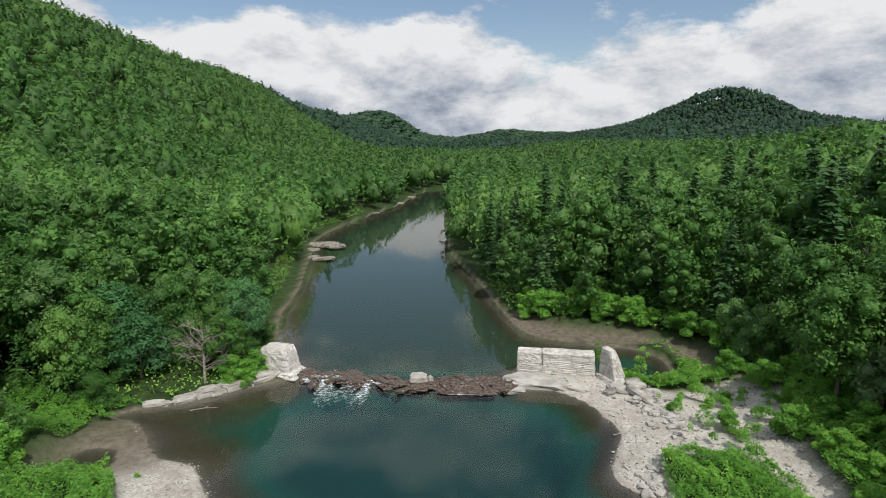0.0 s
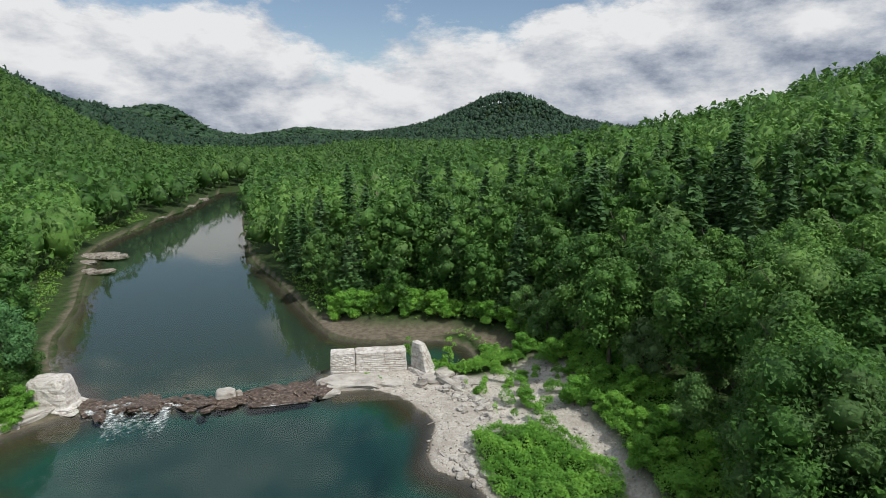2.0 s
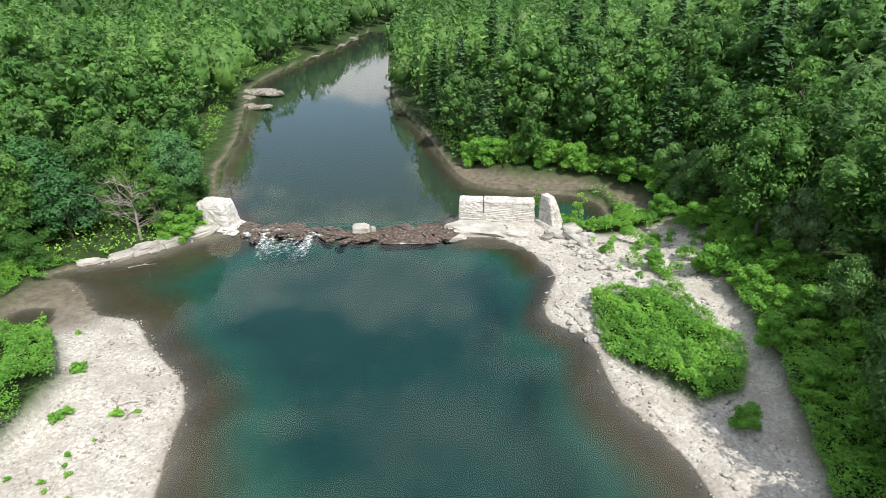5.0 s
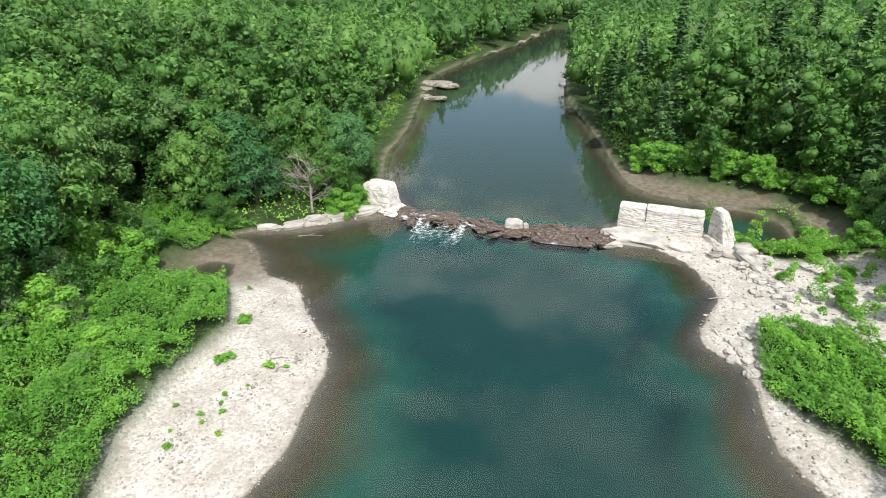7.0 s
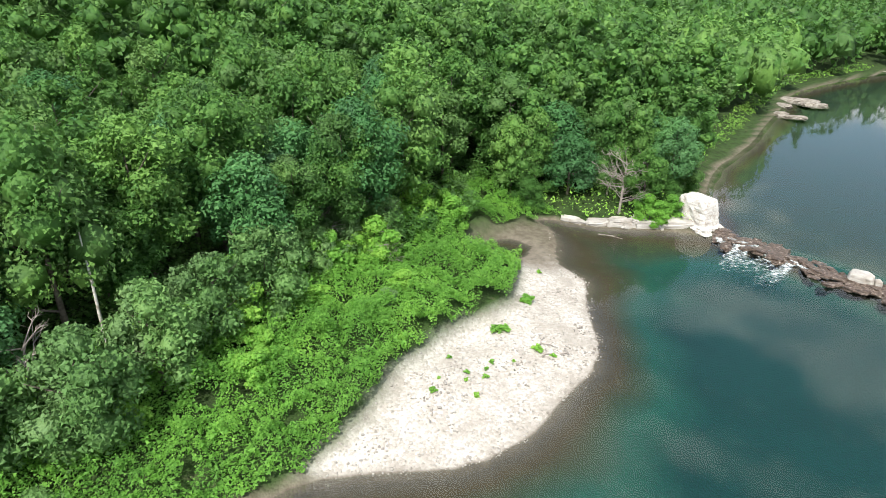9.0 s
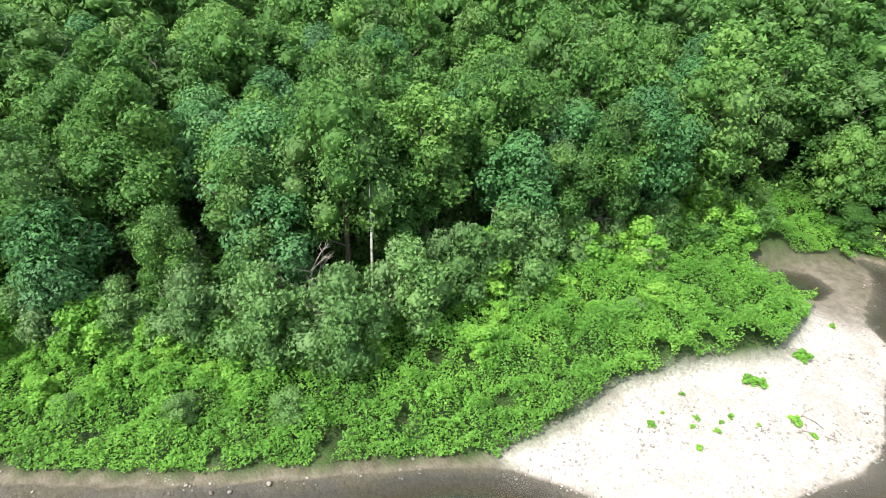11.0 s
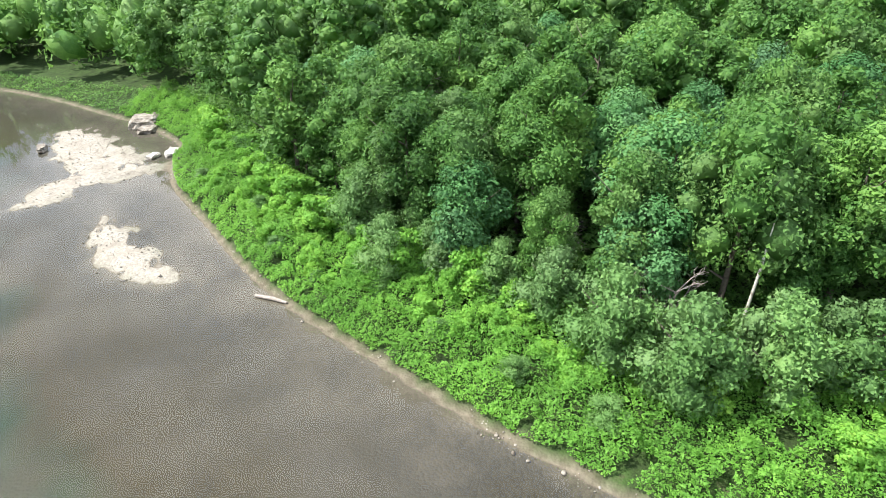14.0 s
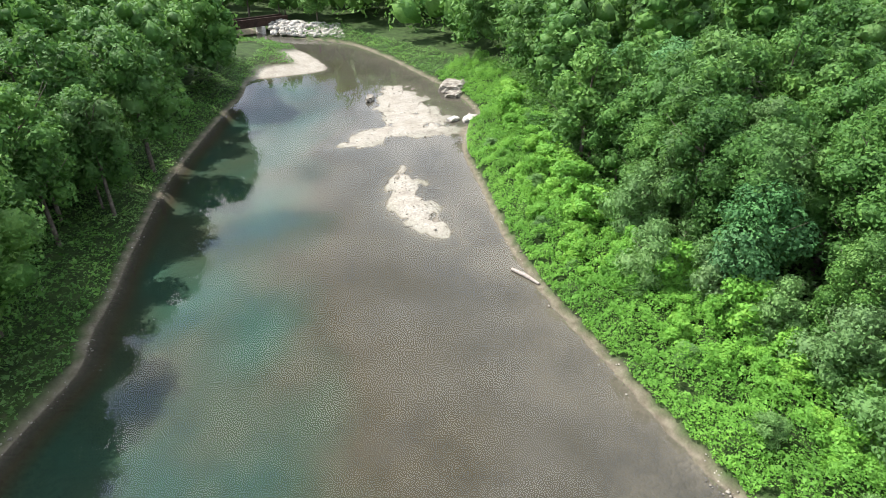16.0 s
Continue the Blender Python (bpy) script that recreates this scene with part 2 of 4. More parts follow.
fm.color(fm.ramp(fm.noise(3.0, 5), [(0.35, (0.55, 0.70, 0.68)), (0.6, (0.88, 0.91, 0.91))]))
froth = fm.math("ADD", fm.attr("froth"), fm.math("MULTIPLY", fm.math("SUBTRACT", fm.noise(2.0, 7, 0.72), 0.5), 1.9))
fm.link(fm.ramp(froth, [(0.30, (0.0,)), (0.55, (0.28,)), (0.82, (0.95,))]), fm.b.inputs["Alpha"])
FOAM = fm.m
pb = Mat("pale_bark", 0.85, 0.1)
pb.color(pb.ramp(pb.noise(2.5, 6), [(0.35, (0.28, 0.25, 0.21)), (0.55, (0.62, 0.60, 0.55))]))
PALE_BARK = pb.m
st = Mat("rusted_steel", 0.8, 0.3)
st.color(st.ramp(st.noise(1.5, 5), [(0.3, (0.022, 0.013, 0.010)), (0.7, (0.055, 0.030, 0.022))]))
STEEL = st.m

# ---------- plan of the river ----------
WEST = [(120, 428), (60, 402), (15, 378), (-10, 355), (-18.5, 318), (-23, 276), (-32, 235), (-38, 205), (-40.5, 180), (-37, 160), (-34, 140),
        (-30.3, 118), (-29, 100), (-26.3, 89), (-23, 80), (-19.2, 73.5), (-22.4, 70.6), (-26.4, 67.7), (-30.7, 64.5), (-35, 63.2), (-37, 61.5),
        (-33.6, 60), (-31, 56.8), (-28.4, 53.3), (-25.3, 52.2), (-23.4, 51.4), (-20.5, 47), (-15.7, 41), (-14.8, 35), (-14.2, 30), (-14.8, 26),
        (-16.6, 22.6), (-19.6, 19.2), (-21.9, 16), (-23.3, 10)]
WEST += [(-24.4, 4), (-25.7, -2.5), (-27.5, -9), (-29, -13.5), (-31.2, -21), (-34.2, -28.8), (-38, -36.4), (-43.4, -45.5), (-49, -55.5), (-55.5, -63),
         (-60.7, -66), (-64.5, -72), (-68, -82), (-70.5, -96), (-73, -110), (-74.2, -124), (-73, -134), (-67, -146), (-64, -156), (-60, -172),
         (-48, -187), (-20, -202), (60, -222)]
EAST = [(120, 397), (60, 372), (15, 347), (2.5, 318), (-1.5, 235), (0, 174), (1.6, 150), (6.4, 125), (9.2, 106), (11.5, 92), (15.5, 86.6), (22.8, 83.8),
        (27, 83), (29.8, 79), (29.4, 73.5), (27, 71), (24, 72.5), (20.5, 74.5), (9.6, 76), (8.8, 69.2), (13.3, 68), (16.2, 64.9), (17.6, 60.6),
        (18.1, 57.6), (16.6, 54.1), (15.1, 49.8), (16.2, 47.4), (17.9, 46), (18.4, 42.7), (18, 39.7), (18.2, 36.4), (19.7, 33.3), (20.6, 29)]
EAST += [(20.5, 22), (19, 12), (17, 2), (15, -10), (13, -20), (10.6, -30), (6.1, -35.5), (2.8, -39), (1.2, -43.2), (-1.3, -47.5), (-4.7, -54.8),
         (-11.6, -68.3), (-18.8, -79.6), (-29.3, -94.5), (-35.5, -102.5), (-40.6, -111.5), (-46.4, -110.5), (-56.5, -109.8), (-59.5, -117),
         (-61, -129), (-59.5, -142), (-52, -149), (-46, -158), (-40, -168), (-24, -178), (10, -190), (60, -200)]
BAR_ONE = [(-33.8, -69), (-38, -71.8), (-47, -75), (-49.7, -82.5), (-56.3, -91), (-63, -94), (-63.5, -87), (-57.4, -68.5), (-52.2, -60.7), (-44.8, -65), (-37.7, -64.6)]
BAR_TWO = [(-37.4, -58.3), (-41, -58), (-38.3, -49.4), (-34.8, -40.5), (-32.6, -36), (-30.1, -38.5), (-29.6, -44.4), (-30.6, -49.4), (-33.9, -52.9)]
VEG_WEST = [(-60, 60), (-39, 56), (-36.5, 48), (-33, 47.6), (-30, 49), (-27, 44.5), (-24.8, 40.5), (-25.6, 34), (-25, 27), (-23.2, 22), (-22.6, 17), (-22.4, 8), (-60, 8)]
VEG_EAST = [(20.6, 52), (24.5, 51.6), (28, 50.5), (29.3, 45), (29.2, 39), (27.2, 35.8), (23.8, 35.2), (21.4, 39), (19.2, 43), (19.6, 48)]
GRAVEL_EAST = [(8, 76), (20, 74), (22, 69), (27, 66), (38, 69), (39, 62), (33.5, 55), (32.5, 46), (31.2, 38), (28, 28), (24, 18), (17, 18), (12, 40), (12, 66)]
SPIT = [(-38, -108), (-48, -104), (-58, -108), (-63, -120), (-62, -132), (-54, -128), (-46, -118)]
POOL = [(-37.6, 52.2), (-35.4, 54.4), (-32.8, 54.0), (-32.0, 51.8), (-33.0, 49.2), (-34.6, 48.2), (-36.9, 49.6)]


def smooth_line(points, n=3):
    """Catmull-Rom through the points."""
    p = np.array(points, float)
    p = np.vstack([2 * p[0] - p[1], p, 2 * p[-1] - p[-2]])
    t = np.linspace(0, 1, n, endpoint=False)[:, None]
    out = []
    for a, b, c, d in zip(p, p[1:], p[2:], p[3:]):
        out.append(0.5 * (2 * b + (c - a) * t + (2 * a - 5 * b + 4 * c - d) * t**2 + (3 * b - a - 3 * c + d) * t**3))
    return np.vstack([*out, p[-2:-1]])


def line_distance(x, y, line):
    d = np.full(x.shape, 1e9)
    for (ax, ay), (bx, by) in zip(line, line[1:]):
        ux, uy = bx - ax, by - ay
        t = np.clip(((x - ax) * ux + (y - ay) * uy) / (ux * ux + uy * uy + 1e-9), 0, 1)
        d = np.minimum(d, (x - ax - t * ux) ** 2 + (y - ay - t * uy) ** 2)
    return np.sqrt(d)


def inside(x, y, poly):
    r = np.zeros(x.shape, bool)
    for (ax, ay), (bx, by) in zip(poly, np.roll(poly, -1, 0)):
        if ay != by:
            r ^= ((ay > y) != (by > y)) & (x < (bx - ax) * (y - ay) / (by - ay) + ax)
    return r


def within(x, y, points, soft):
    """1 inside a patch, falling to 0 over soft metres outside it."""
    poly = np.array(points, float)
    d = line_distance(x, y, np.vstack([poly, poly[:1]]))
    return np.clip(0.5 + np.where(inside(x, y, poly), d, -d) / soft, 0, 1)


W_LINE, E_LINE = smooth_line(WEST), smooth_line(EAST)
RIVER = np.vstack([W_LINE, E_LINE[::-1]])


def step(v, a, b):
    t = np.clip((v - a) / (b - a), 0, 1)
    return t * t * (3 - 2 * t)


def waves(x, y, size, seed):
    """Cheap rolling relief, about -1 to 1."""
    r = np.random.RandomState(seed)
    z = 0
    for k in range(7):
        a, f, p = r.uniform(0, 6.28), r.uniform(0.6, 1.9) / size * 6.28, r.uniform(0, 6.28)
        z = z + np.sin((x * np.cos(a) + y * np.sin(a)) * f + p)
    return z / 3.5


SHORE_Y = np.array([-330, -230, -120, -96, -66, -45, -21, 4, 40, 63, 90, 140, 180, 235, 300, 600, 2000, 4500.0])
SHORE_X = np.array([-85, -70, -74, -70.5, -58, -43, -31, -26, -30, -36, -28, -34, -40, -34, -30, -32, -60, -100.0])


def hills(x, y):
    dw = np.interp(y, SHORE_Y, SHORE_X) - x
    west = 97 * step(dw, 40, 245) * (1 + 0.05 * waves(x, y, 260, 3)) * (1 - 0.3 * step(y, 300, 1300)) * step(y, -900, -150) + 3 * step(dw, 8, 40)
    west = west + 14 * step(dw, 260, 420) * (1 - step(y, 200, 420))
    east = 9 * step(x, 30, 140) * step(y, 40, 110)
    east = east + 74 * np.exp(-((x - 305) ** 2 + (y - 70) ** 2) / (2 * 98.0**2))
    peak = 70 * np.exp(-((x - 705) ** 2 + (0.7 * (y - 1540)) ** 2) / (2 * 95.0**2))
    peak = peak + 56 * np.exp(-((x - 620) ** 2 + (0.6 * (y - 1540)) ** 2) / (2 * 190.0**2))
    peak = peak + 38 * np.exp(-((x - 1120) ** 2 + (0.5 * (y - 1640)) ** 2) / (2 * 240.0**2))
    far = 24 * np.exp(-(((y - 3300) / 500) ** 2)) * (1 + 0.12 * waves(x, y, 900, 9)) * step(y, 1500, 2600)
    far = far + 30 * np.exp(-((x - 300) ** 2 / (2 * 85.0**2) + (y - 3000) ** 2 / (2 * 300.0**2)))
    far = far + 18 * np.exp(-((x - 545) ** 2 / (2 * 80.0**2) + (y - 3000) ** 2 / (2 * 300.0**2)))
    far = far + 62 * np.exp(-((x + 290) ** 2 / (2 * 130.0**2) + (y - 2700) ** 2 / (2 * 400.0**2)))
    south = 40 * step(-y, 230, 480)
    return west + east + peak + far + south + step(np.hypot(x, y), 300, 900) * 3 * waves(x, y, 170, 5)


def survey(x, y):
    """Height of the ground, whether it is river, distances to both banks, and the masks of gravel and mud."""
    dw, de = line_distance(x, y, W_LINE), line_distance(x, y, E_LINE)
    d = np.minimum(dw, de)
    wet = inside(x, y, RIVER)
    south = step(-y, -14, 6)
    deep = np.minimum(dw * (0.26 * (1 - south) + 0.018 * south), de * (0.42 * (1 - south) + 0.4 * south))
    deep = np.maximum(deep, south * np.minimum(np.maximum(dw - 11, 0) * 0.05, de * 0.4))
    deep = np.minimum(deep, 3.2 * (1 - south) + 0.75 * south) + np.minimum(d, 1.0) * 0.06
    deep = deep * (1 + 0.18 * waves(x, y, 14, 21))
    shelf = within(x, y, [(-33, 62), (-20, 70), (-17, 60), (-20, 50), (-30, 55)], 8)
    deep = deep * (1 - 0.55 * shelf)
    deep = deep * (1 - 0.5 * within(x, y, [(14.5, 44), (17, 47), (19, 38), (21, 28), (20, 20), (9, 20), (12, 33)], 6))
    deep = np.minimum(deep, 3.2 - 2.1 * step(y, 72, 78))
    sill = line_distance(x, y, [(-19.5, 72.8), (-5, 70.9), (9.5, 69.3)])
    deep = np.minimum(deep, 0.1 + np.maximum(sill - 0.7, 0) * 0.9)
    z_wet = -deep
    bars = np.maximum(within(x, y, BAR_ONE, 7.0), within(x, y, BAR_TWO, 5.0))
    rough = 0.07 * waves(x, y, 5, 31) + 0.05 * waves(x, y, 2.3, 32)
    ragged = 0.16 * waves(x, y, 6, 51) + 0.12 * waves(x, y, 2.6, 52) + 0.08 * waves(x, y, 1.3, 53)
    z_wet = z_wet * (1 - bars) + bars * (0.30 * bars - 0.09 + 0.95 * ragged)
    gravel_w = (1 - within(x, y, VEG_WEST, 1.2)) * step(y, 15, 18) * step(-y, -57, -53) * step(-x, 10, 12) * step(x, -37, -35)
    gravel_e = within(x, y, GRAVEL_EAST, 1.5) * (1 - within(x, y, VEG_EAST, 1.0))
    spit = within(x, y, SPIT, 3.0)
    gravel = np.clip(gravel_w + gravel_e + spit * (1 - step(d, 5, 8)), 0, 1)
    steep = 0.55 * step(d, 0, 1.3) + 1.4 * step(d, 1.5, 9) + 0.9 * step(d, 8, 30)
    low = 0.28 * step(d, 0, 2.0) + 0.6 * step(d, 1.5, 7) + 0.9 * step(d, 8, 22) + rough * step(d, 0.5, 3)
    flat_zone = np.clip(gravel + within(x, y, VEG_EAST, 3) + spit, 0, 1)
    z_dry = steep * (1 - flat_zone) + low * flat_zone + hills(x, y) * step(d, 3, 30) + 0.15 * waves(x, y, 7, 41) * step(d, 2, 8)
    apron = within(x, y, [(-38, 59), (-34, 61), (-29, 55), (-27, 51), (-32, 48), (-38, 50)], 3)
    z_dry = z_dry * (1 - apron) + apron * (0.12 + 0.1 * step(d, 0, 4))
    hole = within(x, y, POOL, 1.2)
    z_dry = z_dry * (1 - hole) - hole * 0.6
    mud = np.clip((1 - step(d, 0.3, 0.8)) * (1 - 0.6 * flat_zone) + apron * 0.9, 0, 1)
    back = within(x, y, [(9, 92), (16, 84.5), (32, 84), (33, 72), (38, 70), (36, 80), (30, 88), (18, 91), (12, 100)], 2.0)
    mud = np.clip(mud + back, 0, 1)
    z_dry = z_dry * (1 - back) + back * (0.1 + 0.12 * step(d, 0, 4))
    up_step = 0.3 * step(y, 70, 73) * (x < 20)
    gravel = np.maximum(gravel, bars)
    mud = np.clip(mud + 0.45 * bars + 0.5 * spit, 0, 1)
    return np.where(wet, z_wet, z_dry) + up_step, wet, dw, de, gravel, mud


def height(x, y):
    return survey(np.atleast_1d(np.asarray(x, float)), np.atleast_1d(np.asarray(y, float)))[0]


# ---------- mesh helpers ----------
def fast_mesh(name, verts, faces, material, smooth=True):
    """A mesh from arrays; faces is a list of arrays of triangles or quads."""
    me = bpy.data.meshes.new(name)
    me.vertices.add(len(verts))
    me.vertices.foreach_set("co", np.ascontiguousarray(verts, np.float32).ravel())
    counts = np.concatenate([np.full(len(f), f.shape[1]) for f in faces])
    me.loops.add(int(counts.sum()))
    me.loops.foreach_set("vertex_index", np.concatenate([f.ravel() for f in faces]).astype(np.int32))
    me.polygons.add(len(counts))
    me.polygons.foreach_set("loop_start", np.r_[0, np.cumsum(counts)[:-1]].astype(np.int32))
    me.update(calc_edges=True)
    me.materials.append(material)
    if smooth:
        me.shade_smooth()
    return me


def mesh_object(name, verts, faces, material, smooth=True):
    me = bpy.data.meshes.new(name)
    me.from_pydata([tuple(v) for v in verts] if not isinstance(verts, np.ndarray) else verts.tolist(), [], faces if not isinstance(faces, np.ndarray) else faces.tolist())
    me.materials.append(material)
    if smooth:
        me.shade_smooth()
    return me


def thing(name, label, category, group="", at=None, kind=""):
    ob = tagged(new(name), label, category, group, kind)
    if at is not None:
        ob.matrix_basis = at
    return ob


def part(name, data, parent, label=""):
    """Links a mesh (or a bmesh with its material) as one part under a thing or a part."""
    ob = new(name, data)
    ob.parent = parent
    return tagged(ob, label)


def from_bm(name, bm, material, smooth=False):
    me = bpy.data.meshes.new(name)
    bm.to_mesh(me)
    bm.free()
    me.materials.append(material)
    if smooth:
        me.shade_smooth()
    return me


def axis(lo, hi, fine, far_lo, far_hi, grow=1.12):
    core = list(np.arange(lo, hi + fine / 2, fine))
    s, v = fine, core[-1]
    while v < far_hi:
        s = min(s * grow, 160)
        v += s
        core.append(v)
    s, v = fine, core[0]
    while v > far_lo:
        s = min(s * grow, 160)
        v -= s
        core.insert(0, v)
    return np.array(core)


def sheet(name, xs, ys, z_of, material):
    gx, gy = np.meshgrid(xs, ys)
    x, y = gx.ravel(), gy.ravel()
    res = z_of(x, y)
    z = res[0]
    n, m = len(xs), len(ys)
    i = (np.arange(m - 1)[:, None] * n + np.arange(n - 1)).ravel()
    faces = np.stack([i, i + 1, i + n + 1, i + n], 1)
    return np.stack([x, y, z], 1), faces, res


# ---------- ground ----------
xs, ys = axis(-78, 42, 0.9, -4600, 4600), axis(-115, 100, 0.9, -4600, 4600)
verts, faces, res = sheet("ground", xs, ys, survey, GROUND)
me = mesh_object("ground", verts, faces, GROUND)
for key, values in (("gravel", res[4]), ("mud", res[5])):
    me.attributes.new(key, "FLOAT", "POINT").data.foreach_set("value", values.astype(np.float32))
tagged(new("ground", me), "river valley ground of gravel bars, mud and wooded slopes", "ground", kind="structure")

# ---------- water ----------
xs, ys = axis(-95, 40, 1.5, -150, 140, 1.2), axis(-340, 440, 1.5, -345, 445)


def water_level(x, y):
    return (0.3 * step(y, 70.5, 72.5) * (x < 21),)


gx, gy = np.meshgrid(xs, ys)
verts, faces, _ = sheet("water", xs, ys, water_level, WATER)
near_river = (inside(verts[:, 0], verts[:, 1], RIVER)) | (np.minimum(line_distance(verts[:, 0], verts[:, 1], W_LINE), line_distance(verts[:, 0], verts[:, 1], E_LINE)) < 3)
keep = near_river[faces].all(1)
faces = faces[keep]
used = np.unique(faces)
remap = np.zeros(len(verts), int)
remap[used] = np.arange(len(used))
me = mesh_object("water", verts[used], remap[faces], WATER)
pool = np.array(POOL)
pool = pool.mean(0) + (pool - pool.mean(0)) * 1.5
me_pool = fast_mesh("pool_water", np.c_[pool, np.full(len(pool), 0.02)], [np.arange(len(pool))[None, ::-1].copy()], WATER)
tagged(new("pool_water", me_pool), "small dark stranded pool on the mud behind the gravel bar", "water", kind="structure")
tagged(new("water", me), "calm clear river water, teal where deep and brown in the shallows", "water", kind="structure")

# ---------- trees ----------
def ico(sub):
    bm = bmesh.new()
    bmesh.ops.create_icosphere(bm, subdivisions=sub, radius=1)
    v = np.array([q.co[:] for q in bm.verts])
    f = np.array([[q.index for q in p.verts] for p in bm.faces])
    bm.free()
    return v, f


ICO = {1: ico(1), 2: ico(2)}


def unit(v):
    return v / (np.linalg.norm(v, axis=-1, keepdims=True) + 1e-9)


def leaves(rs, pos, out, size, up=0.45, loose=0.75, droop=0.0):
    """A pointed spray of leaves at each place, facing roughly outwards and up."""
    n = len(pos)
    nrm = unit(out + np.array([0, 0, up]) + loose * rs.normal(size=(n, 3)))
    along = unit(np.cross(nrm, rs.normal(size=(n, 3))) - np.array([0, 0, droop]))
    side = np.cross(nrm, along)
    s = (size * rs.uniform(0.6, 1.35, n))[:, None]
    bend = nrm * s * rs.uniform(-0.15, 0.25, n)[:, None]
    v = np.stack([pos - along * s * 0.5 - side * s * 0.42, pos - along * s * 0.42 + side * s * 0.44, pos + along * s * 0.62 + bend], 1).reshape(-1, 3)
    f = np.arange(3 * n).reshape(-1, 3)
    return v, f


def join(pieces):
    vs, fs, k = [], [], 0
    for v, f in pieces:
        vs.append(v)
        fs.append(np.asarray(f) + k)
        k += len(v)
    return np.vstack(vs), np.vstack(fs)


def lobes(rs, n, rx, rz, low, fat=1.0):
    """Places and sizes of the masses that make up a crown."""
    out = []
    for i in range(n):
        h = (i + 0.5) / n
        a = i * 2.4 + rs.uniform(-0.5, 0.5)
        zz = low + (1 - low) * h
        wide = math.sqrt(max(0.0, 1 - (2 * (h - 0.42)) ** 2 * 0.85)) * rs.uniform(0.55, 0.8)
        out.append((rx * wide * math.cos(a), rx * wide * math.sin(a), rz * zz, fat * rx * rs.uniform(0.30, 0.50)))
    return out


def crown(seed, rx, rz, n_lobes, n_leaves, size, core=2, low=0.3, loose=0.75, droop=0.0, core_scale=0.72, fat=0.9):
    rs = np.random.RandomState(seed)
    ls = lobes(rs, n_lobes, rx, rz, low, fat)
    ls.append((0, 0, rz * (0.35 + 0.4 * low + 0.15), rx * 0.5))
    pieces = []
    iv, jf = ICO[core]
    for x, y, z, r in ls:
        bump = 1 + 0.16 * rs.normal(size=(len(iv), 1))
        pieces.append((iv * bump * r * core_scale * np.array([1, 1, 0.85]) + (x, y, z), jf))
    areas = np.array([l[3] ** 2 for l in ls])
    pick = rs.choice(len(ls), n_leaves, p=areas / areas.sum())
    c = np.array(ls)[pick]
    out = unit(rs.normal(size=(n_leaves, 3)) + (0, 0, 0.25))
    pos = c[:, :3] + out * c[:, 3:] * (0.62 + 0.56 * np.sqrt(rs.uniform(0, 1, (n_leaves, 1)))) * np.array([1, 1, 0.85])
    pieces.append(leaves(rs, pos, out, size, loose=loose, droop=droop))
    return join(pieces)


def tube(points, radii, sides=6):
    """A bent, tapering limb."""
    p = np.array(points, float)
    v, f = [], []
    for i, (c, r) in enumerate(zip(p, radii)):
        d = unit(p[min(i + 1, len(p) - 1)] - p[max(i - 1, 0)])
        s = unit(np.cross(d, (0.3, 1, 0.2)))
        t = np.cross(d, s)
        for k in range(sides):
            a = k * 2 * math.pi / sides
            v.append(c + r * (math.cos(a) * s + math.sin(a) * t))
    for i in range(len(p) - 1):
        for k in range(sides):
            a, b = i * sides + k, i * sides + (k + 1) % sides
            f.append((a, b, b + sides, a + sides))
    return np.array(v), f


def trunk(seed, h, r, limbs=5, spread=0.28, sides=6):
    rs = np.random.RandomState(seed)
    lean = rs.normal(size=2) * 0.03 * h
    line = [(lean[0] * k * k, lean[1] * k * k, h * k - 0.5 * (k == 0)) for k in (0, 0.25, 0.5, 0.75, 0.95)]
    pieces = [tube(line, [r * 1.25, r, r * 0.75, r * 0.45, r * 0.12], sides)]
    for i in range(limbs):
        k = 0.3 + 0.5 * i / max(1, limbs - 1)
        a = i * 2.4 + rs.uniform(0, 1)
        b = np.array([lean[0] * k * k, lean[1] * k * k, h * k])
        tip = b + np.array([math.cos(a), math.sin(a), 0.8]) * h * spread * rs.uniform(0.7, 1.1)
        mid = (b + tip) / 2 + np.array([0, 0, -0.03 * h])
        pieces.append(tube([b, mid, tip], [r * 0.4, r * 0.25, r * 0.06], 4))
    v, f = zip(*pieces)
    k, fs = 0, []
    for vv, ff in pieces:
        fs += [tuple(q + k for q in face) for face in ff]
        k += len(vv)
    return np.vstack(v), fs


def join_any(pieces):
    k, fs = 0, []
    for vv, ff in pieces:
        fs += [tuple(int(q) + k for q in face) for face in ff]
        k += len(vv)
    return np.vstack([p[0] for p in pieces]), fs


def conifer(seed, h, r, tiers, n_per, size):
    """Flat tiers of drooping boughs round a straight stem."""
    rs = np.random.RandomState(seed)
    pieces = []
    for i in range(tiers):
        k = i / (tiers - 1)
        z = h * (0.16 + 0.82 * k)
        rad = r * (1 - k) ** 0.8 * rs.uniform(0.8, 1.15) + 0.25
        n = max(8, int(n_per * (rad / r)))
        a = rs.uniform(0, 6.28, n)
        q = np.sqrt(rs.uniform(0.02, 1, n)) * rad * (1 + 0.25 * np.sin(a * 3 + i))
        pos = np.stack([np.cos(a) * q, np.sin(a) * q, z - 0.22 * q + 0.25 * rs.normal(size=n)], 1)
        out = np.stack([np.cos(a) * 0.4, np.sin(a) * 0.4, np.full(n, 0.9)], 1)
        pieces.append(leaves(rs, pos, out, size, up=0.6, loose=0.35, droop=0.1))
    iv, jf = ICO[1]
    for k in (0.3, 0.5, 0.7):
        pieces.append((iv * np.array([r * 0.55 * (1 - k), r * 0.55 * (1 - k), h * 0.16]) + (0, 0, h * k), jf))
    return join(pieces)


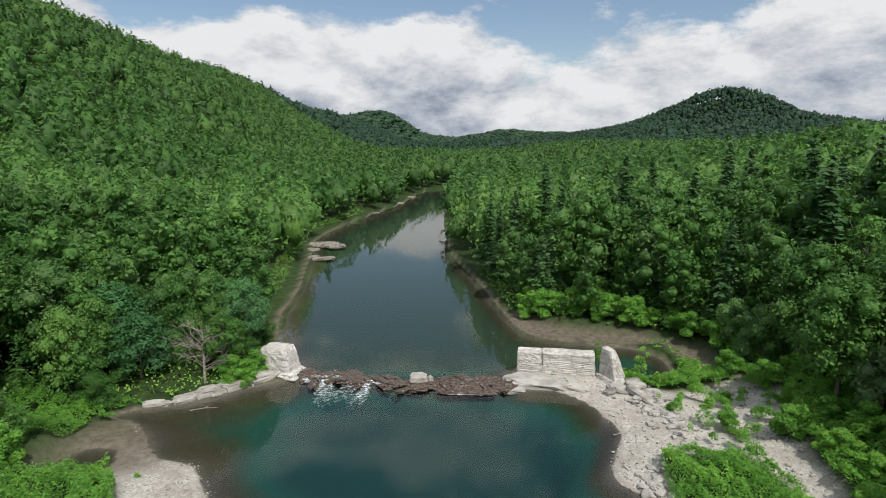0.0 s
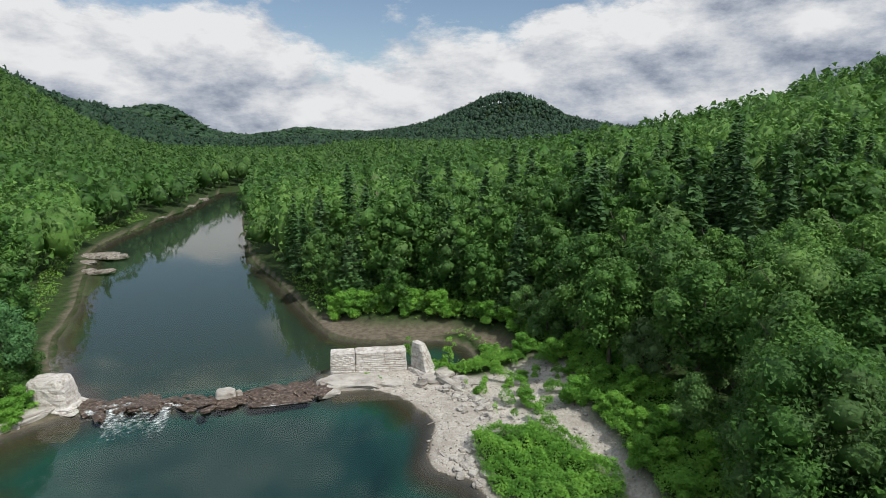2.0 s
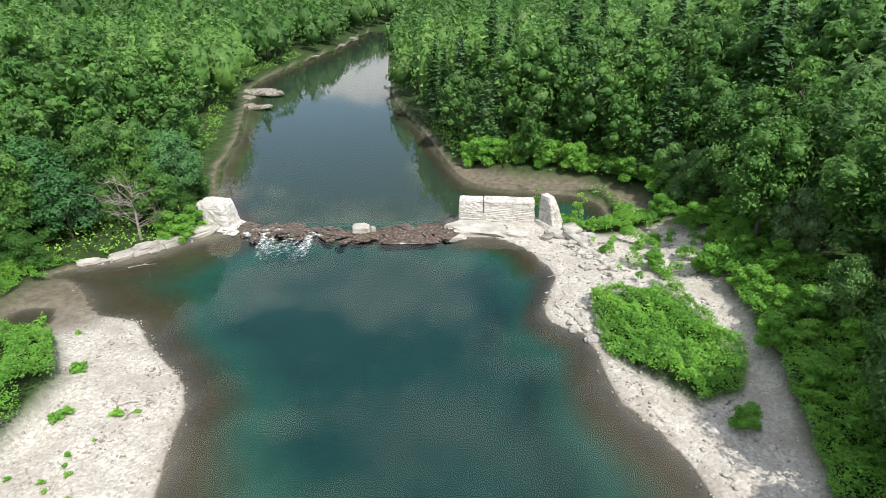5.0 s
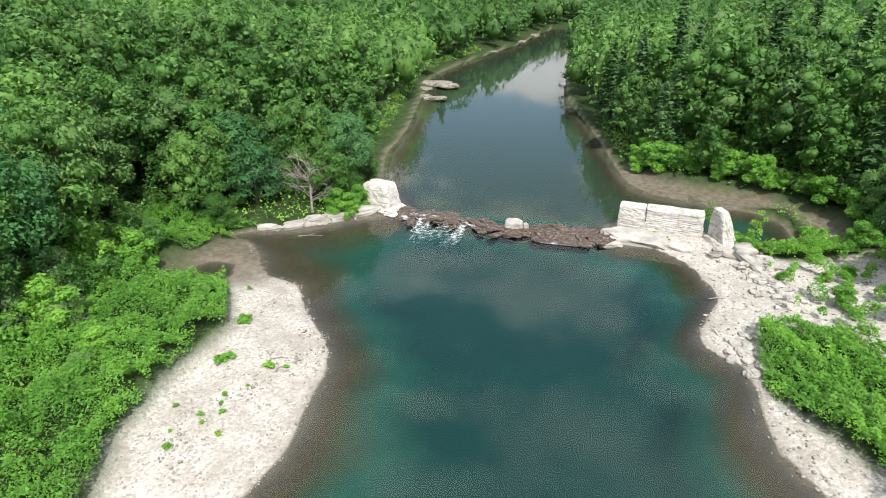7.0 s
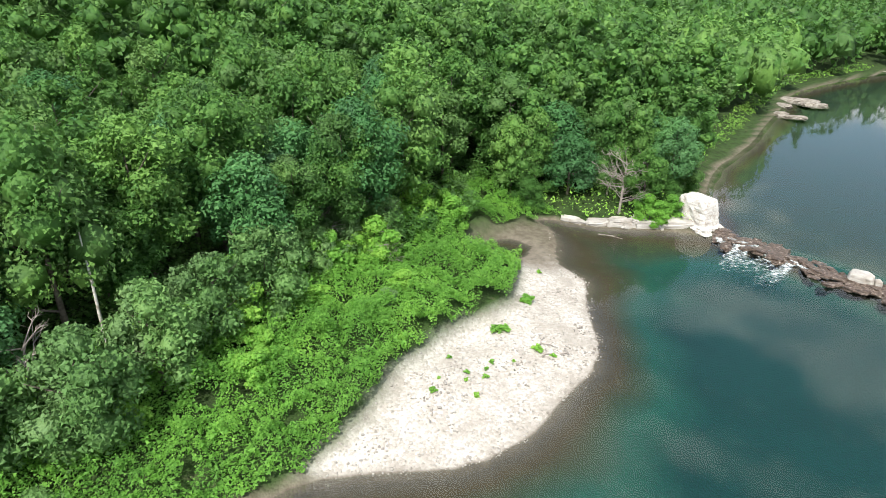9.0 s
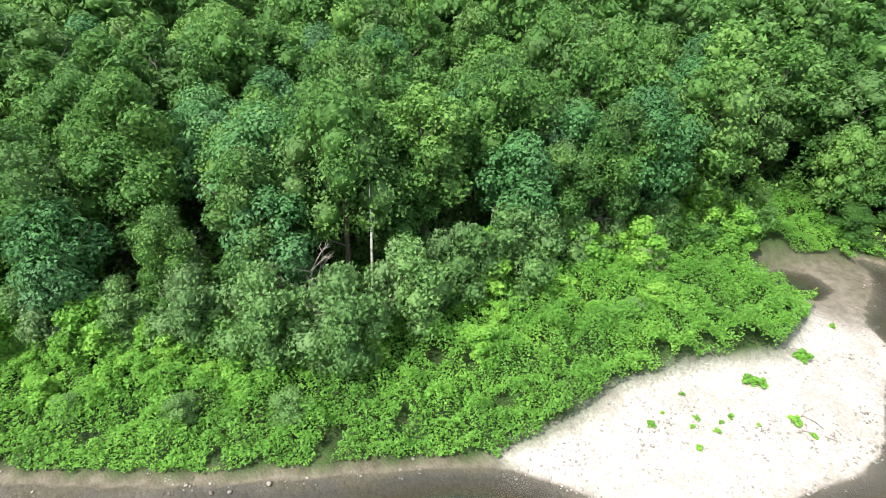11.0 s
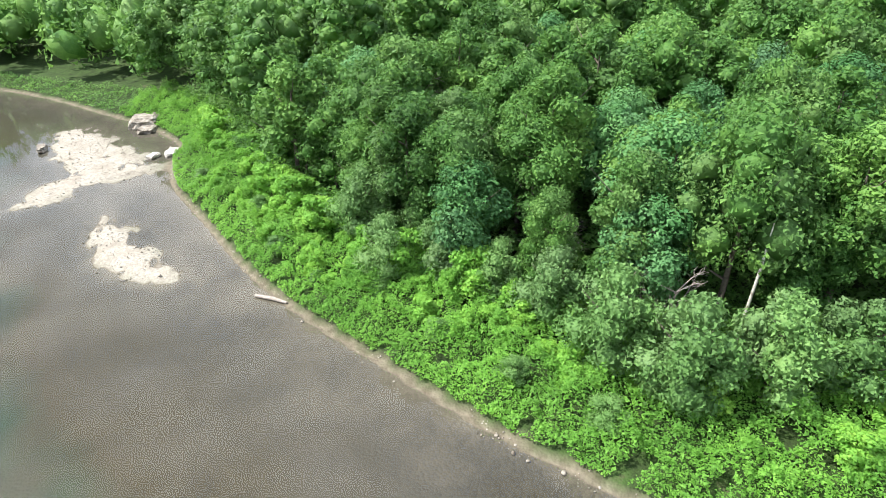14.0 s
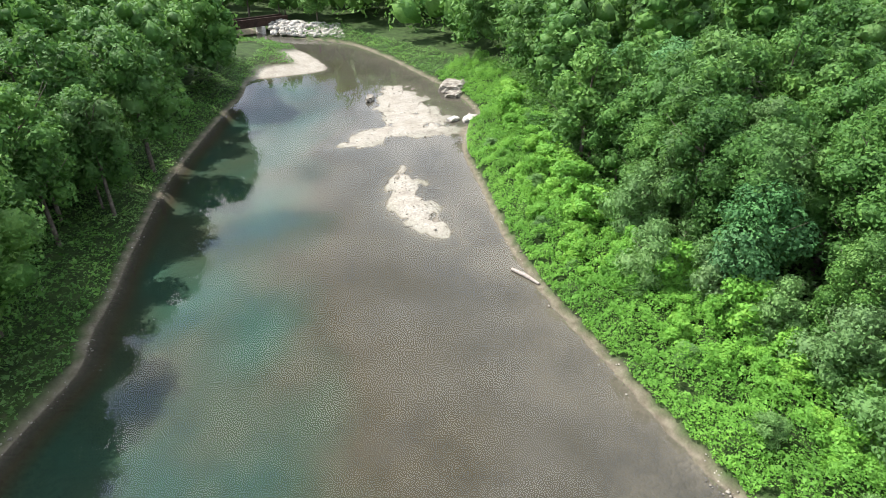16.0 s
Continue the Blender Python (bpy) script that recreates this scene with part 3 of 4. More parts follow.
def me_of(name, vf, material, smooth=True):
    return fast_mesh(name, vf[0], [vf[1]], material, False) if isinstance(vf[1], np.ndarray) else mesh_object(name, vf[0], vf[1], material, smooth)


# kinds of trees: (crown mesh, trunk mesh); heights of 1 kind are set by scaling
def tree_kind(name, seed, height_m, rx, n_lobes, n_leaves, size, material, core=2, low=0.3, r=0.22, **more):
    c = me_of(name + "_crown", crown(seed, rx, height_m * 0.93, n_lobes, n_leaves, size, core, low, **more), material)
    t = me_of(name + "_trunk", trunk(seed + 50, height_m * 0.9, r), BARK)
    return c, t


SHAPES = ((1, 4.2, 24, 0.16), (2, 3.7, 20, 0.14), (3, 4.6, 27, 0.2), (4, 3.4, 19, 0.14))
BROAD_CLOSE = [tree_kind("broad", s, 15, rx, nl, 11000, 0.25, LEAF, core=1, low=lo) for s, rx, nl, lo in SHAPES]
BROAD_TOP = [tree_kind("broad", s + 60, 15, rx, nl - 6, 7200, 0.27, LEAF, core=1, low=0.42) for s, rx, nl, lo in SHAPES]
BROAD_NEAR = [tree_kind("broad", s + 20, 15, rx, nl - 5, 4000, 0.38, LEAF, core=1, low=0.3) for s, rx, nl, lo in SHAPES]
LOCUST_NEAR = [tree_kind("locust", s, 14, rx, nl, 7000, 0.29, LEAF_BLUE, core=1, low=0.4, core_scale=0.45, loose=0.35, fat=0.7) for s, rx, nl in ((11, 5.0, 30), (12, 4.4, 26))]
WILLOW = [tree_kind("willow", s, 7, rx, nl, 5200, 0.22, LEAF_WILLOW, core=1, low=0.12, droop=0.6) for s, rx, nl in ((21, 2.6, 14), (22, 2.2, 12), (23, 2.9, 16))]
BUSH = [tree_kind("bush", s, 4, rx, nl, 2400, 0.24, LEAF_VINE, core=1, low=0.12, r=0.08) for s, rx, nl in ((31, 1.9, 9), (32, 1.6, 8))]
PLANT = [tree_kind("plant", s, 1, 0.6, 5, 300, 0.2, LEAF_VINE, core=1, low=0.1, r=0.02) for s in (35, 36)]
MID = [crown(s, rx, 16 * 0.93, nl, 950, 0.58, 1, 0.36, core_scale=0.74) for s, rx, nl in ((41, 4.1, 15), (42, 3.6, 13), (43, 4.6, 17))]
SAPLING = [tree_kind("sapling", 37, 5, 0.9, 8, 260, 0.26, LEAF_VINE, core=1, low=0.3, r=0.05, core_scale=0.15)]
PINE_MID = [(me_of("pine_crown", conifer(s, 22, r, 17, 120, 0.95), LEAF_PINE), me_of("pine_trunk", trunk(s + 9, 21, 0.25, 0), BARK)) for s, r in ((51, 3.6), (52, 3.0))]


def dead_tree(seed, h, spread):
    rs = np.random.RandomState(seed)
    pieces = [tube([(0, 0, -0.4), (0.1, 0, h * 0.4), (0.0, 0.2, h * 0.8)], [0.16, 0.11, 0.03])]
    for i in range(34):
        k = rs.uniform(0.15, 0.8)
        a = rs.uniform(0, 6.28)
        b = np.array([0.05, 0.1 * k, h * k])
        ln = h * spread * rs.uniform(0.5, 1.0) * (1.1 - 0.6 * k)
        tip = b + np.array([math.cos(a), math.sin(a), rs.uniform(0.2, 1.0)]) * ln
        mid = (b + tip) / 2 + rs.normal(size=3) * 0.12 * ln
        pieces.append(tube([b, mid, tip], [0.05, 0.032, 0.01], 4))
        for j in range(6):
            s = mid + (tip - mid) * rs.uniform(0, 0.9)
            e = s + unit(tip - b + rs.normal(size=3) * ln * 0.5) * ln * 0.4
            pieces.append(tube([s, (s + e) / 2 + rs.normal(size=3) * 0.04 * ln, e], [0.022, 0.016, 0.007], 3))
    return join_any(pieces)


DEAD_ME = [me_of("dead_branches", dead_tree(s, 7, 0.5), DEAD) for s in (61, 62)]

TREES = 0


def plant(kinds, k, x, y, tall, native, name, label, category="tree", group="riverside trees", wide=1.0, turn=0.0, sink=0.0):
    global TREES
    TREES += 1
    s = tall / native
    m = pose(x, y, float(height(x, y)[0]) - sink, 0, 0, turn) @ Matrix.Diagonal((s * wide, s * wide, s, 1))
    root = thing(name, label, category, group, m)
    c, t = kinds[k % len(kinds)]
    part("trunk", t, root)
    part("crown", c, root)
    return root


# ---------- woods that one can count ----------
rs = np.random.RandomState(7)
CX, CY = 1.5, 3.0


def jitter_grid(x0, x1, y0, y1, gap):
    gx, gy = np.meshgrid(np.arange(x0, x1, gap), np.arange(y0, y1, gap))
    x, y = gx.ravel() + rs.uniform(-0.42, 0.42, gx.size) * gap, gy.ravel() + rs.uniform(-0.42, 0.42, gx.size) * gap
    return x, y


def in_view_or_near(x, y):
    """The sectors that are ever seen, from the east round by north and west to the south-west, and unseen ground near
    by.
    """
    az = np.degrees(np.arctan2(x - CX, y - CY))
    # Trees within 55 m out of view are added for shadows and reflections.
    return (az < 62) | (az > 160) | (np.hypot(x - CX, y - CY) < 55)


def woods(gap, near, far, x0=-330, x1=330, y0=-330, y1=330):
    x, y = jitter_grid(x0, x1, y0, y1, gap)
    dist = np.hypot(x - CX, y - CY)
    ok = (dist >= near) & (dist < far) & in_view_or_near(x, y)
    x, y, dist = x[ok], y[ok], dist[ok]
    z, wet, dw, de, gravel, mud = survey(x, y)
    clear = wet | (gravel > 0.1) | (within(x, y, VEG_EAST, 1) > 0.1) | (within(x, y, GRAVEL_EAST, 9) > 0.12) | (within(x, y, SPIT, 6) > 0.1)
    west_side = dw < de
    edge = np.where(west_side & (y < 62), 9.5 + 2.5 * np.sin(y * 0.23), np.where(y > 62, 2.6, np.where(y < -50, 2.2, np.where(y < -36, 4.5, 7.0))))
    clear |= np.minimum(dw, de) < edge
    clear |= (within(x, y, VEG_WEST, 2) > 0.2) & (x > -38 - 0.16 * (y - 20))
    clear |= mud > 0.3
    clear |= within(x, y, [(-40, -108), (-64, -104), (-76, -134), (-68, -152), (-60, -161), (-42, -160), (-36, -124)], 2) > 0.3
    ok = ~clear
    return x[ok], y[ok], z[ok], dist[ok], west_side[ok], np.minimum(dw, de)[ok]


x, y, z, dist, wside, dsh = woods(5.6, 22, 128)
tops = rs.uniform(size=(len(x), 4))
joined = [[], [], []]
for i in np.argsort(dist):
    r, turn = tops[i, 0], 360 * tops[i, 1]
    bank = 0.62 + 0.38 * min(1, dsh[i] / 14)
    bank = 1.05 if not wside[i] and y[i] < -30 else bank
    north_east = not wside[i] and y[i] > 60
    az = math.degrees(math.atan2(x[i] - CX, y[i] - CY))
    unseen = 62 < az < 160
    if dist[i] < 84 and not unseen:
        if wside[i] and r < 0.2:
            plant(LOCUST_NEAR, i, x[i], y[i], (11 + 4 * tops[i, 2]) * bank, 14, "locust_tree", "blue-green locust tree with layered feathery crown in the riverside wood", turn=turn)
        elif r < 0.25:
            plant(WILLOW, i, x[i], y[i], 6 + 3 * tops[i, 2], 7, "willow_tree", "small grey-green willow at the edge of the wood", turn=turn)
        else:
            kind = BROAD_NEAR if dist[i] > 58 else BROAD_TOP if dsh[i] > 15 else BROAD_CLOSE
            plant(kind, i, x[i], y[i], (9.5 + 8.5 * tops[i, 2]) * bank, 15, "broadleaf_tree", "full green broadleaf tree in the riverside wood", wide=0.85 + 0.3 * tops[i, 3], turn=turn)
    elif north_east and r < 0.3:
        plant(PINE_MID, i, x[i], y[i], (17 + 8 * tops[i, 2]) * bank, 22, "pine_tree", "dark green pine with tiered boughs standing among broadleaf trees", group="pines of the east bank", turn=turn)
    else:
        joined[i % 3].append((x[i], y[i], z[i], (11 + 9 * tops[i, 2]) * bank / 16, math.radians(turn), 0.85 + 0.25 * tops[i, 3]))
pieces, tri, k = [], [], 0
for (cv, cf), rows in zip(MID, joined):
    for px, py, pz, s, a, wd in rows:
        c, q = math.cos(a) * s * wd, math.sin(a) * s * wd
        pieces.append(np.stack([cv[:, 0] * c - cv[:, 1] * q + px, cv[:, 0] * q + cv[:, 1] * c + py, cv[:, 2] * s + pz], 1))
        tri.append(cf + k)
        k += len(cv)
tagged(new("riverbank_woods", fast_mesh("riverbank_woods", np.vstack(pieces), [np.vstack(tri)], LEAF, False)), "dense green broadleaf wood lining the river", "woodland", kind="stuff")

# bushes and willows that close the edge of the wood down to the ground
for i in range(72):
    yy = -64 + i * 1.72
    if 50 < yy < 64:
        continue
    line = W_LINE[np.argmin(np.abs(W_LINE[:, 1] - yy) + 0.02 * W_LINE[:, 0])]
    if 14 < yy <= 50:
        xx = -38.5 - 0.1 * (yy - 20) + rs.uniform(-2.5, 2.5)
    else:
        xx = line[0] - rs.uniform(7.5, 12.5)
    if i % 3 == 0 and -25 < yy < 40:
        plant(WILLOW, i, xx, yy, rs.uniform(5.5, 8.5), 7, "willow_tree", "rounded grey-green willow at the edge of the riverside wood", turn=rs.uniform(0, 360), wide=1.1)
    else:
        plant(BUSH, i, xx, yy, rs.uniform(2.6, 5.0), 4, "bush", "leafy bright green bush at the foot of the wood", "bush", "bushes at the wood's edge", turn=rs.uniform(0, 360), wide=1.15)
for i, (xx, yy) in enumerate(((-76, -150), (-71, -163), (-75, -168), (-66, -173), (-62, -182), (-69, -180), (-55, -193), (-47, -199), (-38, -204), (-30, -208), (-60, -195), (-50, -208), (-38, -161), (-34, -167), (-30, -158), (-28, -172))):
    plant(BROAD_NEAR, i, xx, yy, rs.uniform(9, 14), 15, "broadleaf_tree", "green broadleaf tree behind the girder bridge", turn=rs.uniform(0, 360), wide=1.2)
for i, (xx, yy, tall) in enumerate(((-33.5, 73.5, 10), (-37.5, 69, 11), (-30, 77.5, 11), (-41.5, 66, 12), (-42, 72, 13), (-27, 80, 10), (-36, 76, 13), (-33, 82, 12), (-39.5, 62.8, 7), (-26.3, 75.6, 6))):
    kinds, native = (LOCUST_NEAR, 14) if i % 3 == 1 else (BROAD_CLOSE, 15)
    plant(kinds, i, xx, yy, tall, native, "locust_tree" if native == 14 else "broadleaf_tree", "full green tree leaning out over the rocky shore", turn=57 * i, wide=1.25, sink=2.6)
for i in range(26):
    t = i / 25
    xx, yy = 13 + 30 * t + rs.uniform(-1, 1), 97 - 8 * t - 16 * t**3 + rs.uniform(-1.5, 1.5)
    plant(BUSH, i, xx, yy, rs.uniform(2.4, 4.6), 4, "bush", "bright leafy bush crowding the muddy cove", "bush", "bushes of the cove", turn=rs.uniform(0, 360), wide=1.3)
for i in range(44):
    yy = -52 + i * 1.75 if i < 34 else 18 + 2.2 * (i - 34)
    line = W_LINE[np.argmin(np.abs(W_LINE[:, 1] - yy) + 0.02 * W_LINE[:, 0])]
    xx = line[0] - rs.uniform(3.5, 8.5) if i < 34 else rs.uniform(-37, -29.5)
    plant(BUSH if i % 4 else WILLOW, i, xx, yy, rs.uniform(1.5, 2.9), 4 if i % 4 else 7, "bush", "rounded vine-covered bush on the river bank", "bush", "bushes on the vine bank", turn=rs.uniform(0, 360), wide=1.35)

# ---------- far woods, one sheet of crowns each ----------


def seen_over_slopes(x, y):
    """Whether the tops of the trees show over the nearer ground and its woods."""
    top, ok = hills(x, y) + 20, np.ones(len(x), bool)
    for k in np.linspace(0.25, 0.96, 24):
        ok &= hills(CX + (x - CX) * k, CY + (y - CY) * k) + 7 < 30 + (top - 30) * k
    return ok


def far_woods(name, label, x, y, tall, wide, n_leaf, size, material, seed, sub=1, conifers=0.12):
    r = np.random.RandomState(seed)
    ok = seen_over_slopes(x, y)
    x, y = x[ok], y[ok]
    z = height(x, y)
    iv, jf = ICO[sub]
    n = len(x)
    w = wide * r.uniform(0.75, 1.25, n)
    h = tall * r.uniform(0.75, 1.2, n)
    cone = r.uniform(size=n) < conifers
    rad = np.where(cone, w * 0.55, w)[:, None, None] * np.array([1, 1, 0]) + (h * 0.42)[:, None, None] * np.array([0, 0, 1])
    body = iv[None] * rad * (0.74 if n_leaf > 20 else 0.86) * (1 + 0.28 * r.normal(size=(n, len(iv), 1)))
    lift = iv[None, :, 2:3]
    body[:, :, :2] *= np.where(cone[:, None, None], np.clip(0.85 - 0.8 * lift, 0.08, 2), 1.0)
    base = np.stack([x, y, z + h * np.where(cone, 0.62, 0.56)], 1)
    v = (body + base[:, None]).reshape(-1, 3)
    f = (np.arange(n)[:, None, None] * len(iv) + jf[None]).reshape(-1, 3)
    if n_leaf:
        out = unit(r.normal(size=(n, n_leaf, 3)) + (0, 0, 0.5))
        pos = base[:, None] + out * rad * r.uniform(0.85, 1.15, (n, n_leaf, 1)) * np.where(cone[:, None, None], np.clip(1 - 0.7 * out[..., 2:3], 0.2, 1.5) * np.array([1, 1, 0]) + np.array([0, 0, 1]), 1.0)
        lv, lf = leaves(r, pos.reshape(-1, 3), out.reshape(-1, 3), size)
        allf = [f, lf + len(v)]
        v = np.vstack([v, lv])
    else:
        allf = [f]
    tagged(new(name, fast_mesh(name, v, allf, material, False)), label, "woodland", kind="stuff")


for gap, near, far, n_leaf, size, seed in ((6.4, 128, 195, 125, 0.95, 71), (7.0, 195, 335, 64, 1.5, 75)):
    x, y, z, dist, wside, dsh = woods(gap, near, far, -far, far, -far, far)
    ok = (y > -60) | (dist < 300)
    far_woods("hillside_woods", "dense mixed green woodland on the valley slopes", x[ok], y[ok], 15, 4.3, n_leaf, size, LEAF, seed)


def ring(gap, near, far, az0, az1):
    px, py = jitter_grid(-far, far, -200, far, gap)
    d, az = np.hypot(px - CX, py - CY), np.degrees(np.arctan2(px - CX, py - CY))
    ok = (d >= near) & (d < far) & (az > az0) & (az < az1)
    px, py = px[ok], py[ok]
    ok = ~inside(px, py, RIVER)
    return px[ok], py[ok]


x, y = ring(8.0, 330, 760, -64, 62)
far_woods("slope_woods", "green woodland covering the far valley slopes", x, y, 16, 4.6, 40, 1.5, LEAF_FAR_SHADED, 72)
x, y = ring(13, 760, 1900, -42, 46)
far_woods("mountain_woods", "green forest on the distant mountain, darkened in colour for cloud shadow", x, y, 19, 7.2, 8, 3.2, LEAF_MOUNTAIN_SHADED, 73, conifers=0.3)
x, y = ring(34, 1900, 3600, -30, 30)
far_woods("distant_forest", "forest on the most distant ridges, haze put into its bluish colour", x, y, 22, 21.0, 6, 8, LEAF_MOUNTAIN_SHADED, 74)

# ---------- green cover on the banks ----------
def cover_leaves(name, label, x, y, lift, size, material, seed):
    r = np.random.RandomState(seed)
    z, wet, dw, de, gravel, mud = survey(x, y)
    mound = lift * (0.16 + 0.62 * np.abs(waves(x, y, 9.0, seed)) + 0.55 * np.abs(waves(x, y, 4.0, seed + 4)) + 0.3 * np.abs(waves(x, y, 1.7, seed + 1))).clip(0.06, 1.9) * np.minimum(1, 0.25 + np.minimum(dw, de) / 4) * (1 - 0.75 * within(x, y, POOL, 18))
    pos = np.stack([x, y, z + mound * r.uniform(0.55, 1.0, len(x)) + 0.05], 1)
    out = np.stack([0.25 * waves(x + 3, y, 1.3, seed + 2), 0.25 * waves(x, y + 3, 1.3, seed + 3), np.full(len(x), 0.8)], 1)
    v, f = leaves(r, pos, out, size * r.choice([0.7, 1.0, 1.5], len(x), p=[0.5, 0.4, 0.1]), up=0.2, loose=0.5)
    tagged(new(name, fast_mesh(name, v, [f], material)), label, "plants", kind="stuff")


def scatter(n, x0, x1, y0, y1, seed, keep, along=False):
    r = np.random.RandomState(seed)
    y = r.uniform(y0, y1, n)
    x = r.uniform(x0, x1, n) if not along else np.interp(y, SHORE_Y, SHORE_X) + r.uniform(x0, x1, n)
    z, wet, dw, de, gravel, mud = survey(x, y)
    ok = keep(x, y, z, wet, dw, de, gravel, mud)
    return x[ok], y[ok]


x, y = scatter(680000, -16, 9, -90, 64, 81, lambda x, y, z, wet, dw, de, g, m: (~wet) & (dw < de) & (dw > 0.3 + 0.5 * np.sin(y * 0.9) ** 2 * np.sin(y * 0.23) ** 2) & (waves(x, y, 4.0, 89) < 0.95 - 0.25 * (dw < 3)) & (g < 0.45) & (m < 0.5) & (within(x, y, POOL, 5.0) < 0.1) & ((dw < 12.5) | (within(x, y, VEG_WEST, 1) > 0.5) & (x > -46)), True)
cover_leaves("bank_vines", "bright green vines and knotweed blanketing the river bank", x, y, 2.2, 0.168, LEAF_VINE, 82)
x, y = scatter(150000, -34, -6, -80, 76, 101, lambda x, y, z, wet, dw, de, g, m: (~wet) & (dw < de) & (dw > 8.5) & (dw < 34) & (g < 0.1) & (m < 0.1) & (within(x, y, VEG_WEST, 1) * (x > -38) < 0.5), True)
cover_leaves("wood_undergrowth", "shrubs and saplings filling the floor of the riverside wood", x, y, 3.4, 0.36, LEAF, 102)
x, y = scatter(150000, 8, 85, 76, 150, 103, lambda x, y, z, wet, dw, de, g, m: (~wet) & (de < dw) & (de > 4) & (de < 45) & (g < 0.1) & (m < 0.1))
cover_leaves("cove_undergrowth", "young trees and shrubs filling the east bank wood", x, y, 3.8, 0.42, LEAF, 104)
x, y = scatter(300000, 17, 42, 22, 76, 83, lambda x, y, z, wet, dw, de, g, m: (~wet) & (de < dw) & (de > 0.8) & (m < 0.4) & ((within(x, y, VEG_EAST, 1) > np.random.RandomState(4).uniform(0.2, 0.8, len(x))) | (within(x, y, GRAVEL_EAST, 2) < 0.5) | (waves(x, y, 4, 88) > 0.5) & (x > 24) & (y > 50)))
cover_leaves("bank_plants", "bright green shrubs and weeds on the gravel bank", x, y, 1.5, 0.185, LEAF_VINE, 84)
x, y = scatter(150000, -62, 60, 60, 240, 85, lambda x, y, z, wet, dw, de, g, m: (~wet) & (np.minimum(dw, de) > 1.2 + 1.5 * (dw < de) * step(y, 84, 90)) & (np.minimum(dw, de) < 6.5) & (g < 0.4) & (m < 0.3) & ((dw < de) | (y < 130)))
cover_leaves("upstream_undergrowth", "green undergrowth along the upstream banks", x, y, 1.7, 0.32, LEAF_VINE, 86)
# Bank's shade is put into the colour: LEAF, darker than the vine leaves.
x, y = scatter(260000, -80, 24, -150, -20, 87, lambda x, y, z, wet, dw, de, g, m: (~wet) & (np.minimum(dw, de) > 0.7) & ((np.minimum(dw, de) < 9) | (within(x, y, SPIT, 12) > 0.3)) & ((de < dw) | (y < -90)) & (g < 0.5))
cover_leaves("downstream_undergrowth", "shaded green grass and weeds along the downstream banks", x, y, 1.0, 0.27, LEAF, 88)

# ---------- stones ----------
def stone_verts(rs, size, sub=1, rough=0.18, cut=True):
    iv, jf = ICO[sub]
    v = iv * (1 + rough * rs.normal(size=(len(iv), 1)))
    v = np.sign(v) * np.abs(v) ** 0.75 if cut else v
    return v * np.array(size) * 0.5, jf


def stones(name, label, x, y, sizes, material, seed, flat=0.55, sink=0.25, level=None):
    r = np.random.RandomState(seed)
    z = height(x, y) if level is None else np.broadcast_to(level, len(x))
    v, f, k = [], [], 0
    for px, py, pz, s in zip(x, y, z, sizes):
        sv, sf = stone_verts(r, (s, s * r.uniform(0.6, 1.0), s * flat * r.uniform(0.7, 1.2)))
        a = r.uniform(0, 6.28)
        rot = np.array([[math.cos(a), -math.sin(a), 0], [math.sin(a), math.cos(a), 0], [0, 0, 1]])
        v.append(sv @ rot.T + (px, py, pz + s * flat * (0.5 - sink)))
        f.append(sf + k)
        k += len(sv)
    tagged(new(name, fast_mesh(name, np.vstack(v), [np.vstack(f)], material, False)), label, "stones", kind="stuff")


x, y = scatter(26000, -36, -13, 14, 54, 91, lambda x, y, z, wet, dw, de, g, m: (~wet) & (g > 0.5) & (m < 0.5))
pick = np.random.RandomState(5).uniform(size=len(x)) < 0.3
stones("gravel_west", "pale rounded gravel strewn over the sandy bar", x[pick], y[pick], np.random.RandomState(6).gamma(2.0, 0.032, pick.sum()) + 0.06, ROCK, 92, sink=0.15)
x, y = scatter(16000, 8, 38, 20, 74, 93, lambda x, y, z, wet, dw, de, g, m: (~wet) & (g > 0.5) & (m < 0.6))
pick = np.random.RandomState(7).uniform(size=len(x)) < 0.28
stones("gravel_east", "pale broken gravel on the east bank", x[pick], y[pick], np.random.RandomState(8).gamma(2.0, 0.05, pick.sum()) + 0.07, ROCK, 94, sink=0.15)
x, y = scatter(9000, -66, -28, -96, -34, 95, lambda x, y, z, wet, dw, de, g, m: (g > 0.35) & (z > -0.05) & (np.maximum(within(x, y, BAR_ONE, 3), within(x, y, BAR_TWO, 3)) > 0.3))
stones("gravel_bars", "bleached gravel lying on the low mid-river bars", x, y, np.random.RandomState(9).gamma(2.0, 0.035, len(x)) + 0.06, DULL_ROCK, 96, sink=0.2)


def rock_mesh(name, size, material, seed, sub=2, rough=0.1, power=0.6):
    r = np.random.RandomState(seed)
    bm = bmesh.new()
    bmesh.ops.create_icosphere(bm, subdivisions=sub + 1, radius=1)
    v = np.array([q.co[:] for q in bm.verts])
    f = [[q.index for q in p.verts] for p in bm.faces]
    bm.free()
    v = np.sign(v) * np.abs(v) ** power
    n = waves(v[:, 0] * 3 + v[:, 2], v[:, 1] * 3, 3.0, seed) + 0.6 * waves(v[:, 0] * 7, v[:, 1] * 7 + v[:, 2] * 9, 3.0, seed + 1)
    v = v * (1 + rough * n[:, None] * 0.7)
    return mesh_object(name, v * np.array(size) * 0.5, f, material, False)


def put(name, me, label, category, at, group="", kind=""):
    ob = tagged(new(name, me), label, category, group, kind)
    ob.matrix_basis = at
    return ob


